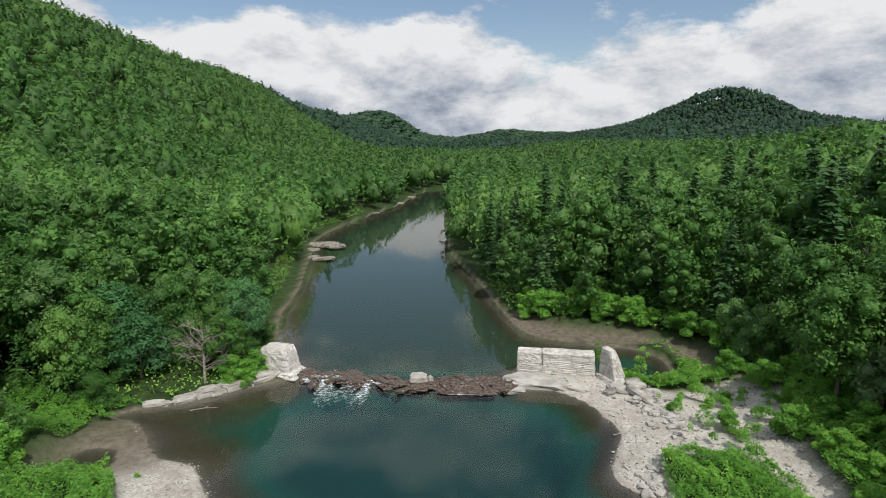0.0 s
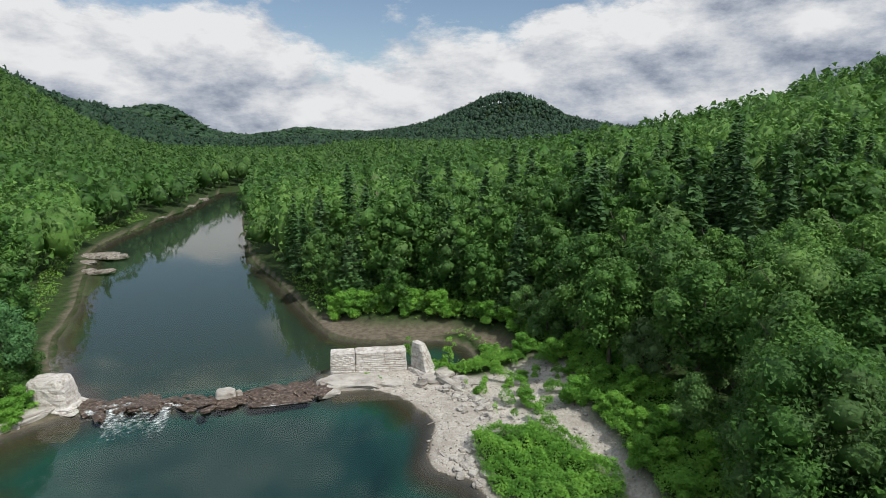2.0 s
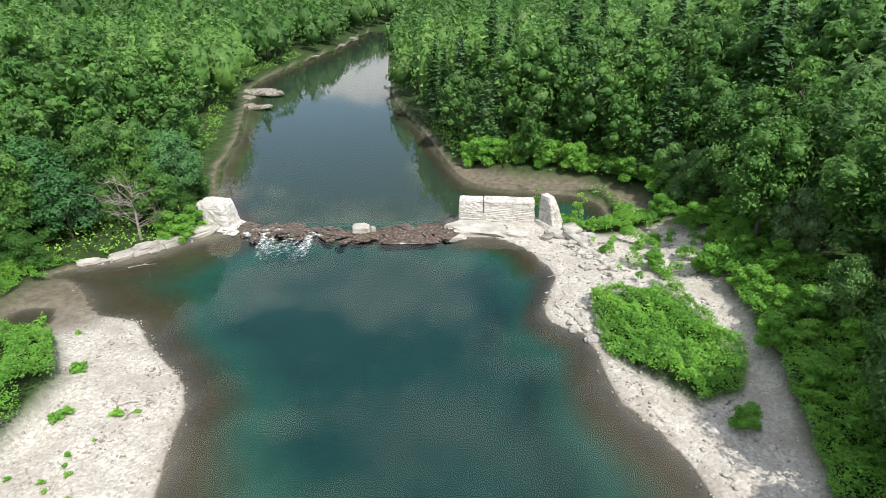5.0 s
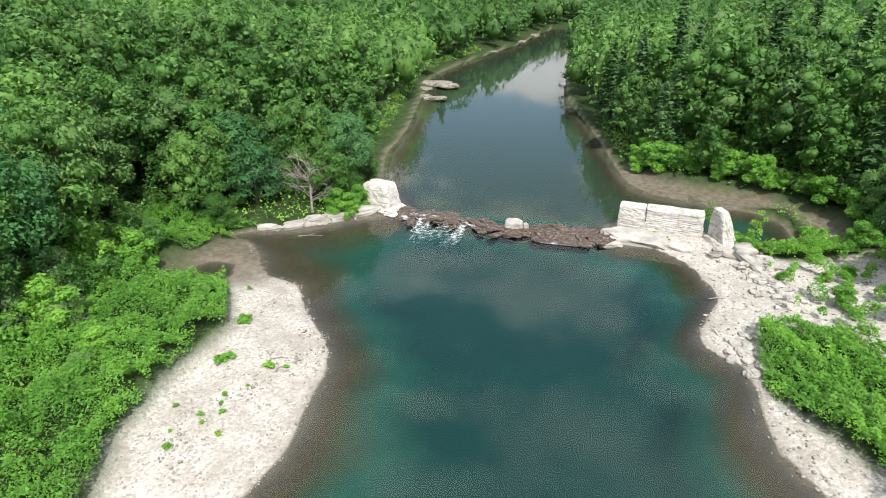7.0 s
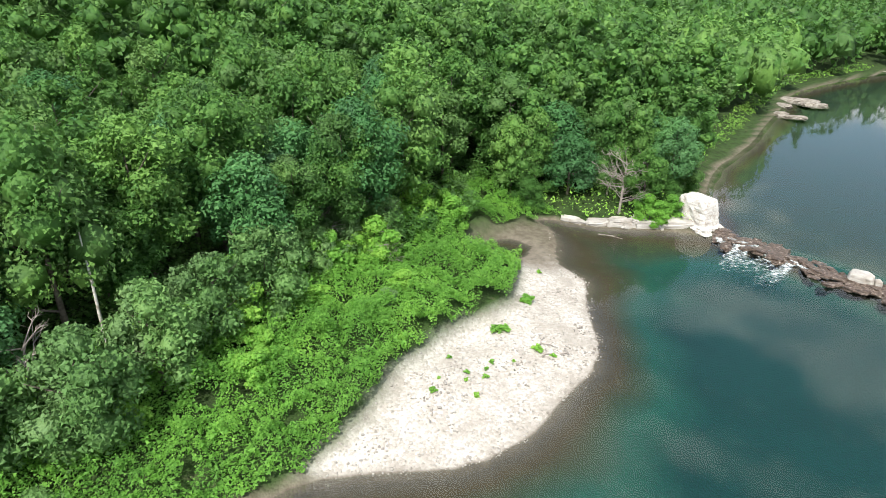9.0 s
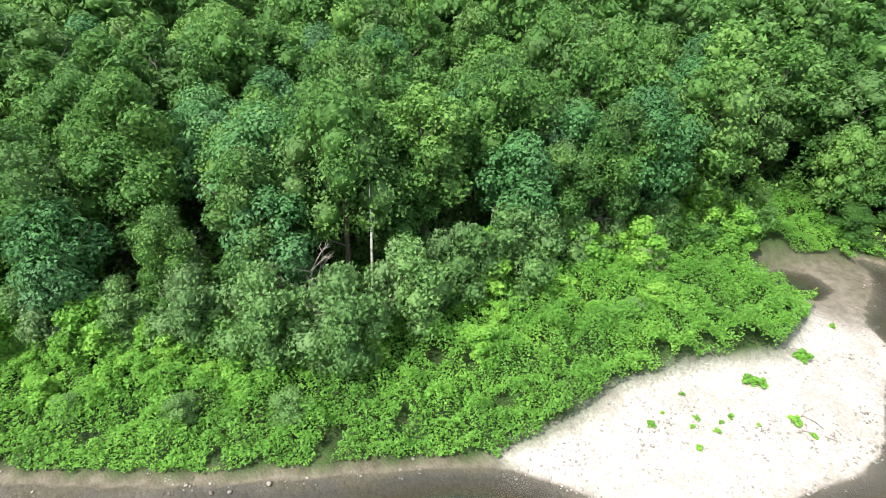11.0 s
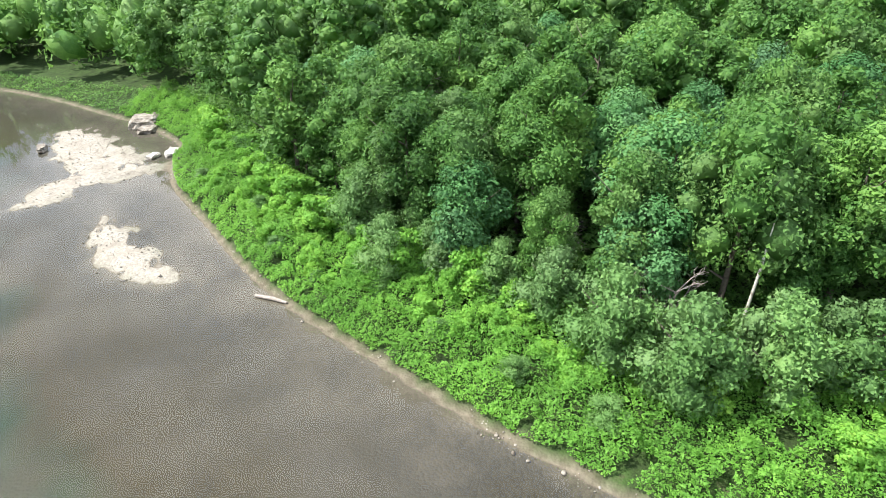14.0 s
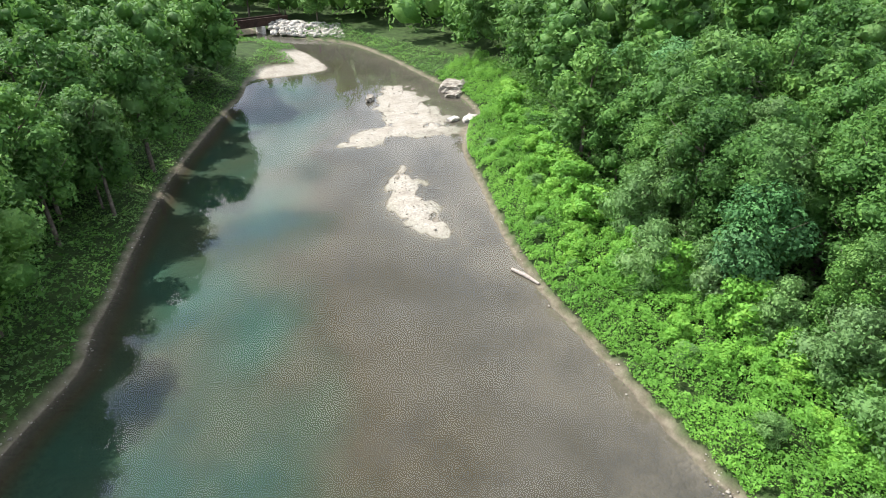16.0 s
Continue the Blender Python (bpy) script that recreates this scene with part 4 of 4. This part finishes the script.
rs = np.random.RandomState(15)
BOULDERS = [rock_mesh("boulder", (1, 0.8, 0.5), ROCK, s, 1, 0.3, 0.45) for s in (101, 102, 103, 104)]
count = 0
while count < 130:
    t, u = rs.uniform(), rs.uniform()
    bx, by = 22.5 + 3.5 * t + rs.normal() * 1.2, 67 - 22 * t ** 1.0 + rs.normal() * 2.2
    if t > 0.6:
        bx, by = 18.6 + rs.normal() * 0.7, 50 - 12 * (t - 0.6) + rs.normal() * 1.2
    z, wet, *_ = survey(np.array([bx]), np.array([by]))
    if wet[0]:
        continue
    s = 0.3 + rs.gamma(2.0, 0.18)
    put("boulder", BOULDERS[count % 4], "pale angular boulder in the rubble on the gravel bank", "boulder", pose(bx, by, z[0] + 0.08 * s, rs.uniform(-14, 14), rs.uniform(-14, 14), rs.uniform(0, 360)) @ Matrix.Diagonal((s, s, s, 1)), "rubble boulders")
    count += 1

# shore rocks below the west abutment and ledges upstream
for bx, by, lx, ly, h, a in ((-23.6, 71.6, 4.4, 2.0, 1.5, 35), (-26.2, 69.5, 3.8, 2.2, 1.7, 40), (-28.6, 67.4, 3.4, 1.8, 1.3, 42), (-30.8, 65.6, 2.8, 1.5, 0.9, 35), (-33.4, 64.4, 3.0, 1.3, 0.6, 20), (-25.0, 70.0, 2.2, 1.2, 1.0, 10), (-27.6, 67.7, 2.0, 1.1, 0.9, 60)):
    put("shore_rock", rock_mesh("shore_rock", (lx, ly, h), ROCK, int(-bx * 9), 2, 0.26, 0.45), "pale jagged bedrock on the shore under the trees", "rock", pose(bx, by, 0.25, rs.uniform(-6, 6), rs.uniform(-6, 6), a), "shore rocks")
for bx, by, lx, ly, h, a in ((-35.5, 171, 9, 4.5, 1.4, 10), (-31.5, 168.5, 6, 3.5, 1.2, 20), (-37, 162, 5, 4, 1.0, 0), (-31, 150, 6, 2.6, 0.8, 25), (-34.5, 152, 4, 2.5, 0.8, 40), (-23, 284, 9, 4, 1.2, 70), (-19.5, 314, 7, 6, 1.6, 60), (-30, 246, 6, 3, 1.0, 60)):
    put("rock_ledge", rock_mesh("rock_ledge", (lx, ly, h), DULL_ROCK, int(by), 2, 0.24), "flat pale rock ledge at the water's edge", "rock", pose(bx - 1.0, by, 0.2, 0, 0, a), "upstream ledges")
for bx, by, lx, ly, h, a, lab in ((-59.5, -66.5, 3.4, 1.6, 0.7, 30, "pale flat rock in the shallows"), (-57.0, -67.8, 2.2, 1.3, 0.55, 10, "pale flat rock in the shallows"), (-68.5, -82, 5.5, 4.2, 2.8, 40, "grey rock outcrop on the bank"), (-66.5, -79, 4.0, 2.5, 1.0, 30, "low grey rock shelf"), (-52.5, -86, 3.2, 1.2, 0.9, 50, "dark driftwood-choked rock on the bar")):
    put("bank_rock", rock_mesh("bank_rock", (lx, ly, h), ROCK if "flat" in lab else DULL_ROCK, int(-by * 7), 2, 0.3, 0.45), lab, "rock", pose(bx, by, 0.2, 0, 0, a))


x, y = scatter(60000, -80, 22, -80, 60, 97, lambda x, y, z, wet, dw, de, g, m: (np.minimum(dw, de) < 0.7) & (z > -0.15) & (waves(x, y, 5, 98) > -0.1))
stones("shore_stones", "small pale and brown stones along the waterline", x, y, np.random.RandomState(10).gamma(2.0, 0.045, len(x)) + 0.05, DULL_ROCK, 99, sink=0.2)


# ---------- ruined dam ----------
def course(w, d, h, seed, worn=0.05, lean=0.0):
    """One lift of old concrete: a worn, slightly uneven slab."""
    bm = bmesh.new()
    bmesh.ops.create_cube(bm, size=1)
    bmesh.ops.scale(bm, vec=(w, d, h), verts=bm.verts)
    bmesh.ops.subdivide_edges(bm, edges=bm.edges, cuts=7, use_grid_fill=True)
    r = np.random.RandomState(seed)
    v = np.array([q.co[:] for q in bm.verts])
    n = waves(v[:, 0] * 1.0 + 2 * v[:, 2], v[:, 1] + v[:, 2] * 2, 1.1, seed)
    m = waves(v[:, 0] * 2 + v[:, 2], v[:, 1] * 2 + v[:, 2] * 3, 0.7, seed + 5)
    for q, a, b in zip(bm.verts, n, m):
        edge = (abs(q.co.x) > w * 0.49) + (abs(q.co.y) > d * 0.49) + (abs(q.co.z) > h * 0.49)
        k = 1 - (0.028 * (edge >= 2) + 0.03 * (edge == 3))
        q.co = Vector((q.co.x * k + worn * b * 0.6, q.co.y * k + worn * a, q.co.z + worn * 0.5 * b * (abs(q.co.z) > h * 0.4)))
        q.co.x += lean * (q.co.z + h / 2)
    return bm


def dam_block(name, label, cx, cy, ang, w, d, heights, seed, base=0.2):
    root = thing(name, label, "dam wall", "ruined dam", pose(cx, cy, base, 0, 0, ang))
    z = 0
    for i, h in enumerate(heights):
        grow = 1 + 0.012 * (len(heights) - i) + 0.012 * ((seed + i) % 3)
        p = part("course", from_bm("course", course(w * grow, d * grow, h, seed + i), CONCRETE), root)
        p.location = (0, 0, z + h / 2)
        z += h - 0.02
    return root


dam_block("dam_wall", "weathered white concrete dam block with worn horizontal courses", 10.95, 73.7, -9, 3.05, 2.0, (0.75, 0.95, 0.7, 0.75), 201, 0.25)
dam_block("dam_wall", "long weathered white concrete dam wall on the rock shelf", 15.8, 72.95, -9, 6.35, 2.0, (0.8, 0.75, 0.7, 0.55, 0.45), 211, 0.2)
def worn_mass(w, d, h, seed, top, worn, shift=(0, 0)):
    """A single broken mass of concrete that narrows upwards, with rounded, pitted edges."""
    bm = course(1, 1, 1, seed, 0.0)
    v = np.array([q.co[:] for q in bm.verts])
    n = waves(v[:, 0] * 2 + v[:, 2], v[:, 1] * 2 + v[:, 2] * 2, 0.9, seed) + 0.6 * waves(v[:, 0] * 5, v[:, 1] * 5 + v[:, 2] * 7, 1.0, seed + 1)
    for q, a in zip(bm.verts, n):
        k = q.co.z + 0.5
        r = (abs(q.co.x) > 0.46) + (abs(q.co.y) > 0.46) + (abs(q.co.z) > 0.46)
        s = (1 + (top - 1) * k) * (1 - 0.045 * (r >= 2) - 0.04 * (r == 3)) * (1 + worn * a)
        q.co = Vector((q.co.x * w * s + shift[0] * k, q.co.y * d * s + shift[1] * k, q.co.z * h * (1 - 0.03 * (r >= 2)) + h / 2 + worn * a * 0.5))
    return bm


root = thing("dam_pillar", "leaning wedge of broken white concrete dam wall", "dam wall", "ruined dam", pose(21.0, 70.4, 0.3, 2, -4, 24))
part("shaft", from_bm("shaft", worn_mass(2.0, 3.6, 4.3, 221, 0.5, 0.06, (-0.2, 0.7)), CONCRETE), root)
part("footing", from_bm("footing", worn_mass(2.9, 4.2, 0.9, 224, 0.8, 0.06), CONCRETE), root)
root = thing("dam_abutment", "rounded white concrete abutment stub on the wooded bank", "dam wall", "ruined dam", pose(-21.7, 74.0, 0.0, 0, 0, -16))
part("stub", from_bm("stub", worn_mass(4.5, 3.4, 3.7, 231, 0.84, 0.05, (-0.5, 0.3)), CONCRETE), root)
part("footing", from_bm("footing", worn_mass(6.4, 4.4, 0.8, 234, 0.8, 0.08, (-0.4, 0)), CONCRETE), root)
# rock shelf under the wall, and tilted slabs beside the pillar
for bx, by, lx, ly, h, a, tilt in ((11.8, 70.3, 8.5, 3.6, 1.0, -8, 3), (8.2, 68.9, 3.4, 1.8, 0.7, 10, 0), (7.0, 71.6, 4.2, 1.6, 0.55, -5, 0), (15.2, 69.4, 5.5, 2.2, 0.6, -30, 3), (20.6, 67.8, 2.2, 1.4, 0.7, 15, 0), (21.4, 66.4, 2.4, 1.3, 0.6, -20, 8), (23.0, 68.0, 2.4, 2.0, 1.3, 30, 20), (22.6, 64.6, 1.0, 4.4, 0.9, 28, 10), (24.6, 66.2, 1.8, 1.5, 0.5, 0, 5), (19.6, 66.6, 1.6, 1.2, 0.5, 40, 0)):
    put("rock_slab", rock_mesh("rock_slab", (lx, ly, h), ROCK, int(bx * 10), 2, 0.14, 0.5), "pale grey rock slab at the foot of the dam wall", "rock", pose(bx, by, float(height(bx, by)[0]) + 0.12, tilt, 0, a), "dam rocks")
# broken sill across the river
SILL = [rock_mesh("sill_rock", (1, 0.8, 0.45), DARK_ROCK, s, 1, 0.32, 0.5) for s in (241, 242, 243, 244)]
for i in range(150):
    t = i / 149
    bx = -18.3 + 27 * t + rs.normal() * 0.25
    by = 72.6 - 3.4 * t + 1.1 * math.sin(t * 9) * 0.5 + rs.normal() * 0.85
    s = rs.uniform(0.4, 1.0) + rs.gamma(1.2, 0.45)
    put("sill_rock", SILL[i % 4], "wet dark brown rock in the broken dam sill", "rock", pose(bx, by, 0.16 + rs.uniform(-0.08, 0.1), rs.uniform(-8, 8), rs.uniform(-8, 8), rs.uniform(0, 360)) @ Matrix.Diagonal((s * 1.3, s * 0.8, s * 0.5, 1)), "sill rocks")
put("sill_slab", rock_mesh("sill_slab", (7.2, 2.0, 0.36), DARK_ROCK, 251, 2, 0.1, 0.35), "flat wet brown slab with thin water running over it", "rock", pose(2.6, 68.3, 0.08, 0, 0, -3))
put("pale_boulder", rock_mesh("pale_boulder", (2.3, 1.7, 1.5), ROCK, 252, 2, 0.08, 0.5), "squared pale boulder standing on the dark sill", "boulder", pose(-3.4, 70.9, 0.5, 0, 0, 5))
put("pale_boulder", rock_mesh("pale_boulder", (0.7, 0.8, 0.9), ROCK, 253, 1, 0.1, 0.5), "small pale boulder standing on the dark sill", "boulder", pose(-1.9, 70.9, 0.45, 0, 0, 25))

# white water below the gaps of the sill: thin torn fans drawn out along the flow
v, f, froth_values, k = [], [], [], 0
for ax, ay, bx, by, wide, strength in ((-18.0, 71.6, -14.2, 67.0, 1.0, 0.55), (-15.4, 71.2, -13.6, 63.0, 2.0, 0.5), (-12.2, 71.0, -12.0, 66.5, 1.6, 0.45), (-9.6, 71.0, -10.8, 62.0, 1.3, 0.55), (-9.6, 70.7, -4.6, 69.1, 0.4, 0.6), (-17.2, 72.3, -9.0, 71.3, 0.8, 0.5), (0.3, 67.3, 7.0, 67.0, 0.3, 0.5), (-4.8, 69.8, 0.8, 68.5, 0.35, 0.45), (-14.5, 67.6, -8.0, 66.6, 2.6, 0.34)):
    gx, gy = np.meshgrid(np.linspace(0, 1, 25), np.linspace(-1, 1, 13))
    t, u = gx.ravel(), gy.ravel()
    d = np.array([bx - ax, by - ay])
    side = np.array([-d[1], d[0]]) / np.hypot(*d)
    spread = wide * (0.45 + 0.9 * t)
    px = ax + d[0] * t + side[0] * u * spread + 0.12 * waves(t * 9, u * 3, 2.0, k + 3)
    py = ay + d[1] * t + side[1] * u * spread
    pz = 0.03 + 0.33 * np.clip((py - 69.6) / 1.6, 0, 1) + 0.04 * np.abs(waves(px * 3, py * 3, 2.0, 7))
    v.append(np.stack([px, py, pz + 0.004 * len(v)], 1))
    i = (np.arange(12)[:, None] * 25 + np.arange(24)).ravel()
    f.append(np.stack([i, i + 1, i + 26, i + 25], 1) + k)
    froth_values.append(strength * (1 - u**4) * (1 - t**2) ** 0.7)
    k += len(t)
me = fast_mesh("white_water", np.vstack(v), [np.vstack(f)], FOAM)
me.attributes.new("froth", "FLOAT", "POINT").data.foreach_set("value", np.concatenate(froth_values).astype(np.float32))
tagged(new("white_water", me), "white water spilling through the gaps of the sill", "foam", kind="stuff")

# ---------- dead wood, saplings, small plants ----------
for bx, by, s, k in ((-29.8, 69.2, 1.25, 0), (-33.0, 71.5, 1.0, 1), (43.0, 69.8, 0.9, 0), (-35.8, 6.4, 1.1, 1), (-37.5, 2.5, 0.8, 0), (-44, 33, 1.5, 1), (-48.3, 7.7, 0.75, 0), (-45.8, -2.9, 0.65, 1), (-49.1, 12.5, 0.60, 0), (-49.9, 13.1, 0.70, 1), (-36.6, 36.0, 0.60, 0), (-61.0, -25.2, 1.50, 1), (-107.1, 70.0, 2.00, 0), (30, 158, 2.3, 0)):
    root = thing("dead_tree", "bare grey dead tree among the green crowns", "tree", "dead trees", pose(bx, by, float(height(bx, by)[0]) - 0.2, 0, 0, 40 * k + bx) @ Matrix.Diagonal((s, s, s, 1)))
    part("bare_crown", DEAD_ME[k], root)
PALE = me_of("pale_trunk", tube([(0, 0, -0.4), (0.3, 0.1, 5), (0.2, 0.4, 9), (0.6, 0.3, 13)], [0.16, 0.13, 0.1, 0.04], 8), PALE_BARK)
for bx, by, s in ((-38.0, 11.3, 0.9), (-45.2, 4.2, 0.8), (-42, 27, 0.85)):
    put("bare_trunk", PALE, "pale bare trunk showing between the crowns", "tree", pose(bx, by, float(height(bx, by)[0]), 2, 1, bx * 9) @ Matrix.Diagonal((s, s, s, 1)))
for bx, by, s in ((-19.5, 37.2, 0.8), (-19.2, 29.2, 0.5), (-24.6, 42.6, 1.1), (-23.4, 36.5, 0.9), (-22.9, 37.2, 0.8), (-20.9, 33.0, 0.5), (-20.6, 32.0, 0.45), (-20.0, 31.2, 0.5), (-21.2, 30.4, 0.4), (-20.7, 29.7, 0.4), (-18.2, 37.6, 0.45), (-21.6, 27.2, 0.5), (-23.6, 31.0, 0.5), (-22.4, 28.6, 0.35), (-19.8, 34.4, 0.35), (-27.5, 48.6, 0.6), (13.6, 71.2, 0.7), (14.9, 69.9, 0.9)):
    plant(PLANT, int(by * 10), bx, by, s * 0.7, 1, "weed_tuft", "small green weed tuft growing in the gravel", "plant", "gravel weeds", wide=1.1 + 0.5 * (int(bx * 7) % 3) / 2, turn=by * 50)
for bx, by, s in ((28.6, 56.2, 2.0), (32.8, 52.8, 3.3), (25.6, 32.2, 1.9), (37.6, 66.4, 3.4), (36.8, 53.8, 2.4), (34.3, 47.4, 2.6), (31.8, 39.8, 2.6), (37.8, 49.5, 3.4), (35.6, 41.5, 3.6), (40.5, 57, 3.8), (36.5, 36.5, 3.4), (33, 30.5, 3.0), (34.6, 69.2, 3.0), (29.5, 66.5, 1.6), (27.0, 69.0, 1.5), (31.5, 63.0, 1.5), (37.5, 61.0, 2.2), (33.5, 48.5, 2.0), (34.5, 44.0, 2.4), (33.8, 39.0, 2.2), (31.5, 34.0, 2.6), (24, 71, 1.3), (28.8, 61.0, 1.2), (24.8, 61.4, 0.9), (37, 73, 2.6), (41, 66, 3), (-24.3, 72.3, 3.0), (-26.5, 70.2, 3.4), (-24.6, 69.8, 2.2)):
    plant(BUSH, int(by * 10), bx, by, s, 4, "bush", "rounded leafy green bush on the gravel bank", "bush", "gravel bank bushes", wide=1.25, turn=by * 50)
for bx, by, s in ((24.2, 69.6, 5.0), (19.9, 74.0, 4.2)):
    plant(SAPLING, 0, bx, by, s, 5, "sapling", "slender sapling with sparse yellow-green leaves beside the dam", "tree", wide=1.0, turn=20)
put("log", me_of("log", tube([(-1.7, 0, 0.1), (0, 0.1, 0.16), (1.8, 0, 0.14)], [0.17, 0.2, 0.12], 8), DEAD), "bleached log lying in the water by the bank", "log", pose(-32.95, -27.2, 0.02, 0, 0, 92))
for i, (bx, by, a, ln) in enumerate(((-19.2, 38.4, 20, 1.6), (-18.6, 37.2, 70, 1.2), (-20.0, 38.6, 110, 1.3), (-17.6, 38.5, 40, 1.0), (16.8, 50.9, 100, 1.5), (18.2, 57.4, 10, 1.6), (7.9, 70.6, 40, 2.2), (8.2, 71.0, 10, 1.6), (-24.8, 71.0, 150, 2.6), (-25.6, 70.4, 20, 2.2), (-27.6, 63.4, 15, 3.0), (4.0, -49.5, 60, 3.0))):
    b = float(height(bx, by)[0])
    put("driftwood", me_of("driftwood", join_any([tube([(-ln / 2, 0, 0.08), (0, 0.1, 0.14), (ln / 2, -0.05, 0.1)], [0.06, 0.05, 0.02], 5), tube([(0, 0.1, 0.12), (ln * 0.2, 0.4, 0.3)], [0.035, 0.012], 4)]), DEAD), "bleached driftwood branch stranded on the shore", "driftwood", pose(bx, by, max(b, 0.0), 0, 0, a), "driftwood")


# ---------- bridge and its riprap ----------
def slab(w, d, h, bevel=0.04):
    bm = bmesh.new()
    bmesh.ops.create_cube(bm, size=1)
    bmesh.ops.scale(bm, vec=(w, d, h), verts=bm.verts)
    bmesh.ops.bevel(bm, geom=bm.edges, offset=bevel, segments=1, affect="EDGES")
    return bm


bridge = thing("girder_bridge", "rust-brown steel girder bridge on two pale concrete piers", "bridge", at=pose(-52.5, -157.5, -0.6, 0, 0, 3))


def beam(name, x, y, z, w, d, h, material, parent):
    p = part(name, from_bm(name, slab(w, d, h), material), parent)
    p.location = (x, y, z)
    return p


for yy in (-1.6, 1.6):
    girder = beam("girder", 0, yy, 3.5, 36, 0.12, 1.9, STEEL, bridge)
    for i in range(13):
        beam("stiffener", -17.4 + 2.9 * i, 0.1 if yy > 0 else -0.1, 0, 0.12, 0.14, 1.86, STEEL, girder)
    beam("flange", 0, 0, 0.99, 36, 0.5, 0.09, STEEL, girder)
    beam("flange", 0, 0, -0.99, 36, 0.5, 0.09, STEEL, girder)
beam("deck", 0, 0, 3.8, 36, 3.0, 0.25, STEEL, bridge)
for xx in (-10.4, -15.2, 4.0):
    beam("pier", xx, 0, 0.6, 1.0, 4.0, 3.8, CONCRETE, bridge)
r = np.random.RandomState(33)
t, u = r.uniform(size=420), r.uniform(size=420)
px, py = -63.0 - 13.0 * t - 3.0 * u, -151 + 16 * t - 9 * u
stones("riprap", "heaped pale grey riprap boulders below the track", px, py, r.uniform(0.7, 1.7, 420), ROCK, 34, flat=0.7, sink=0.0, level=2.3 * u * (1 - 0.3 * t) + 0.1)
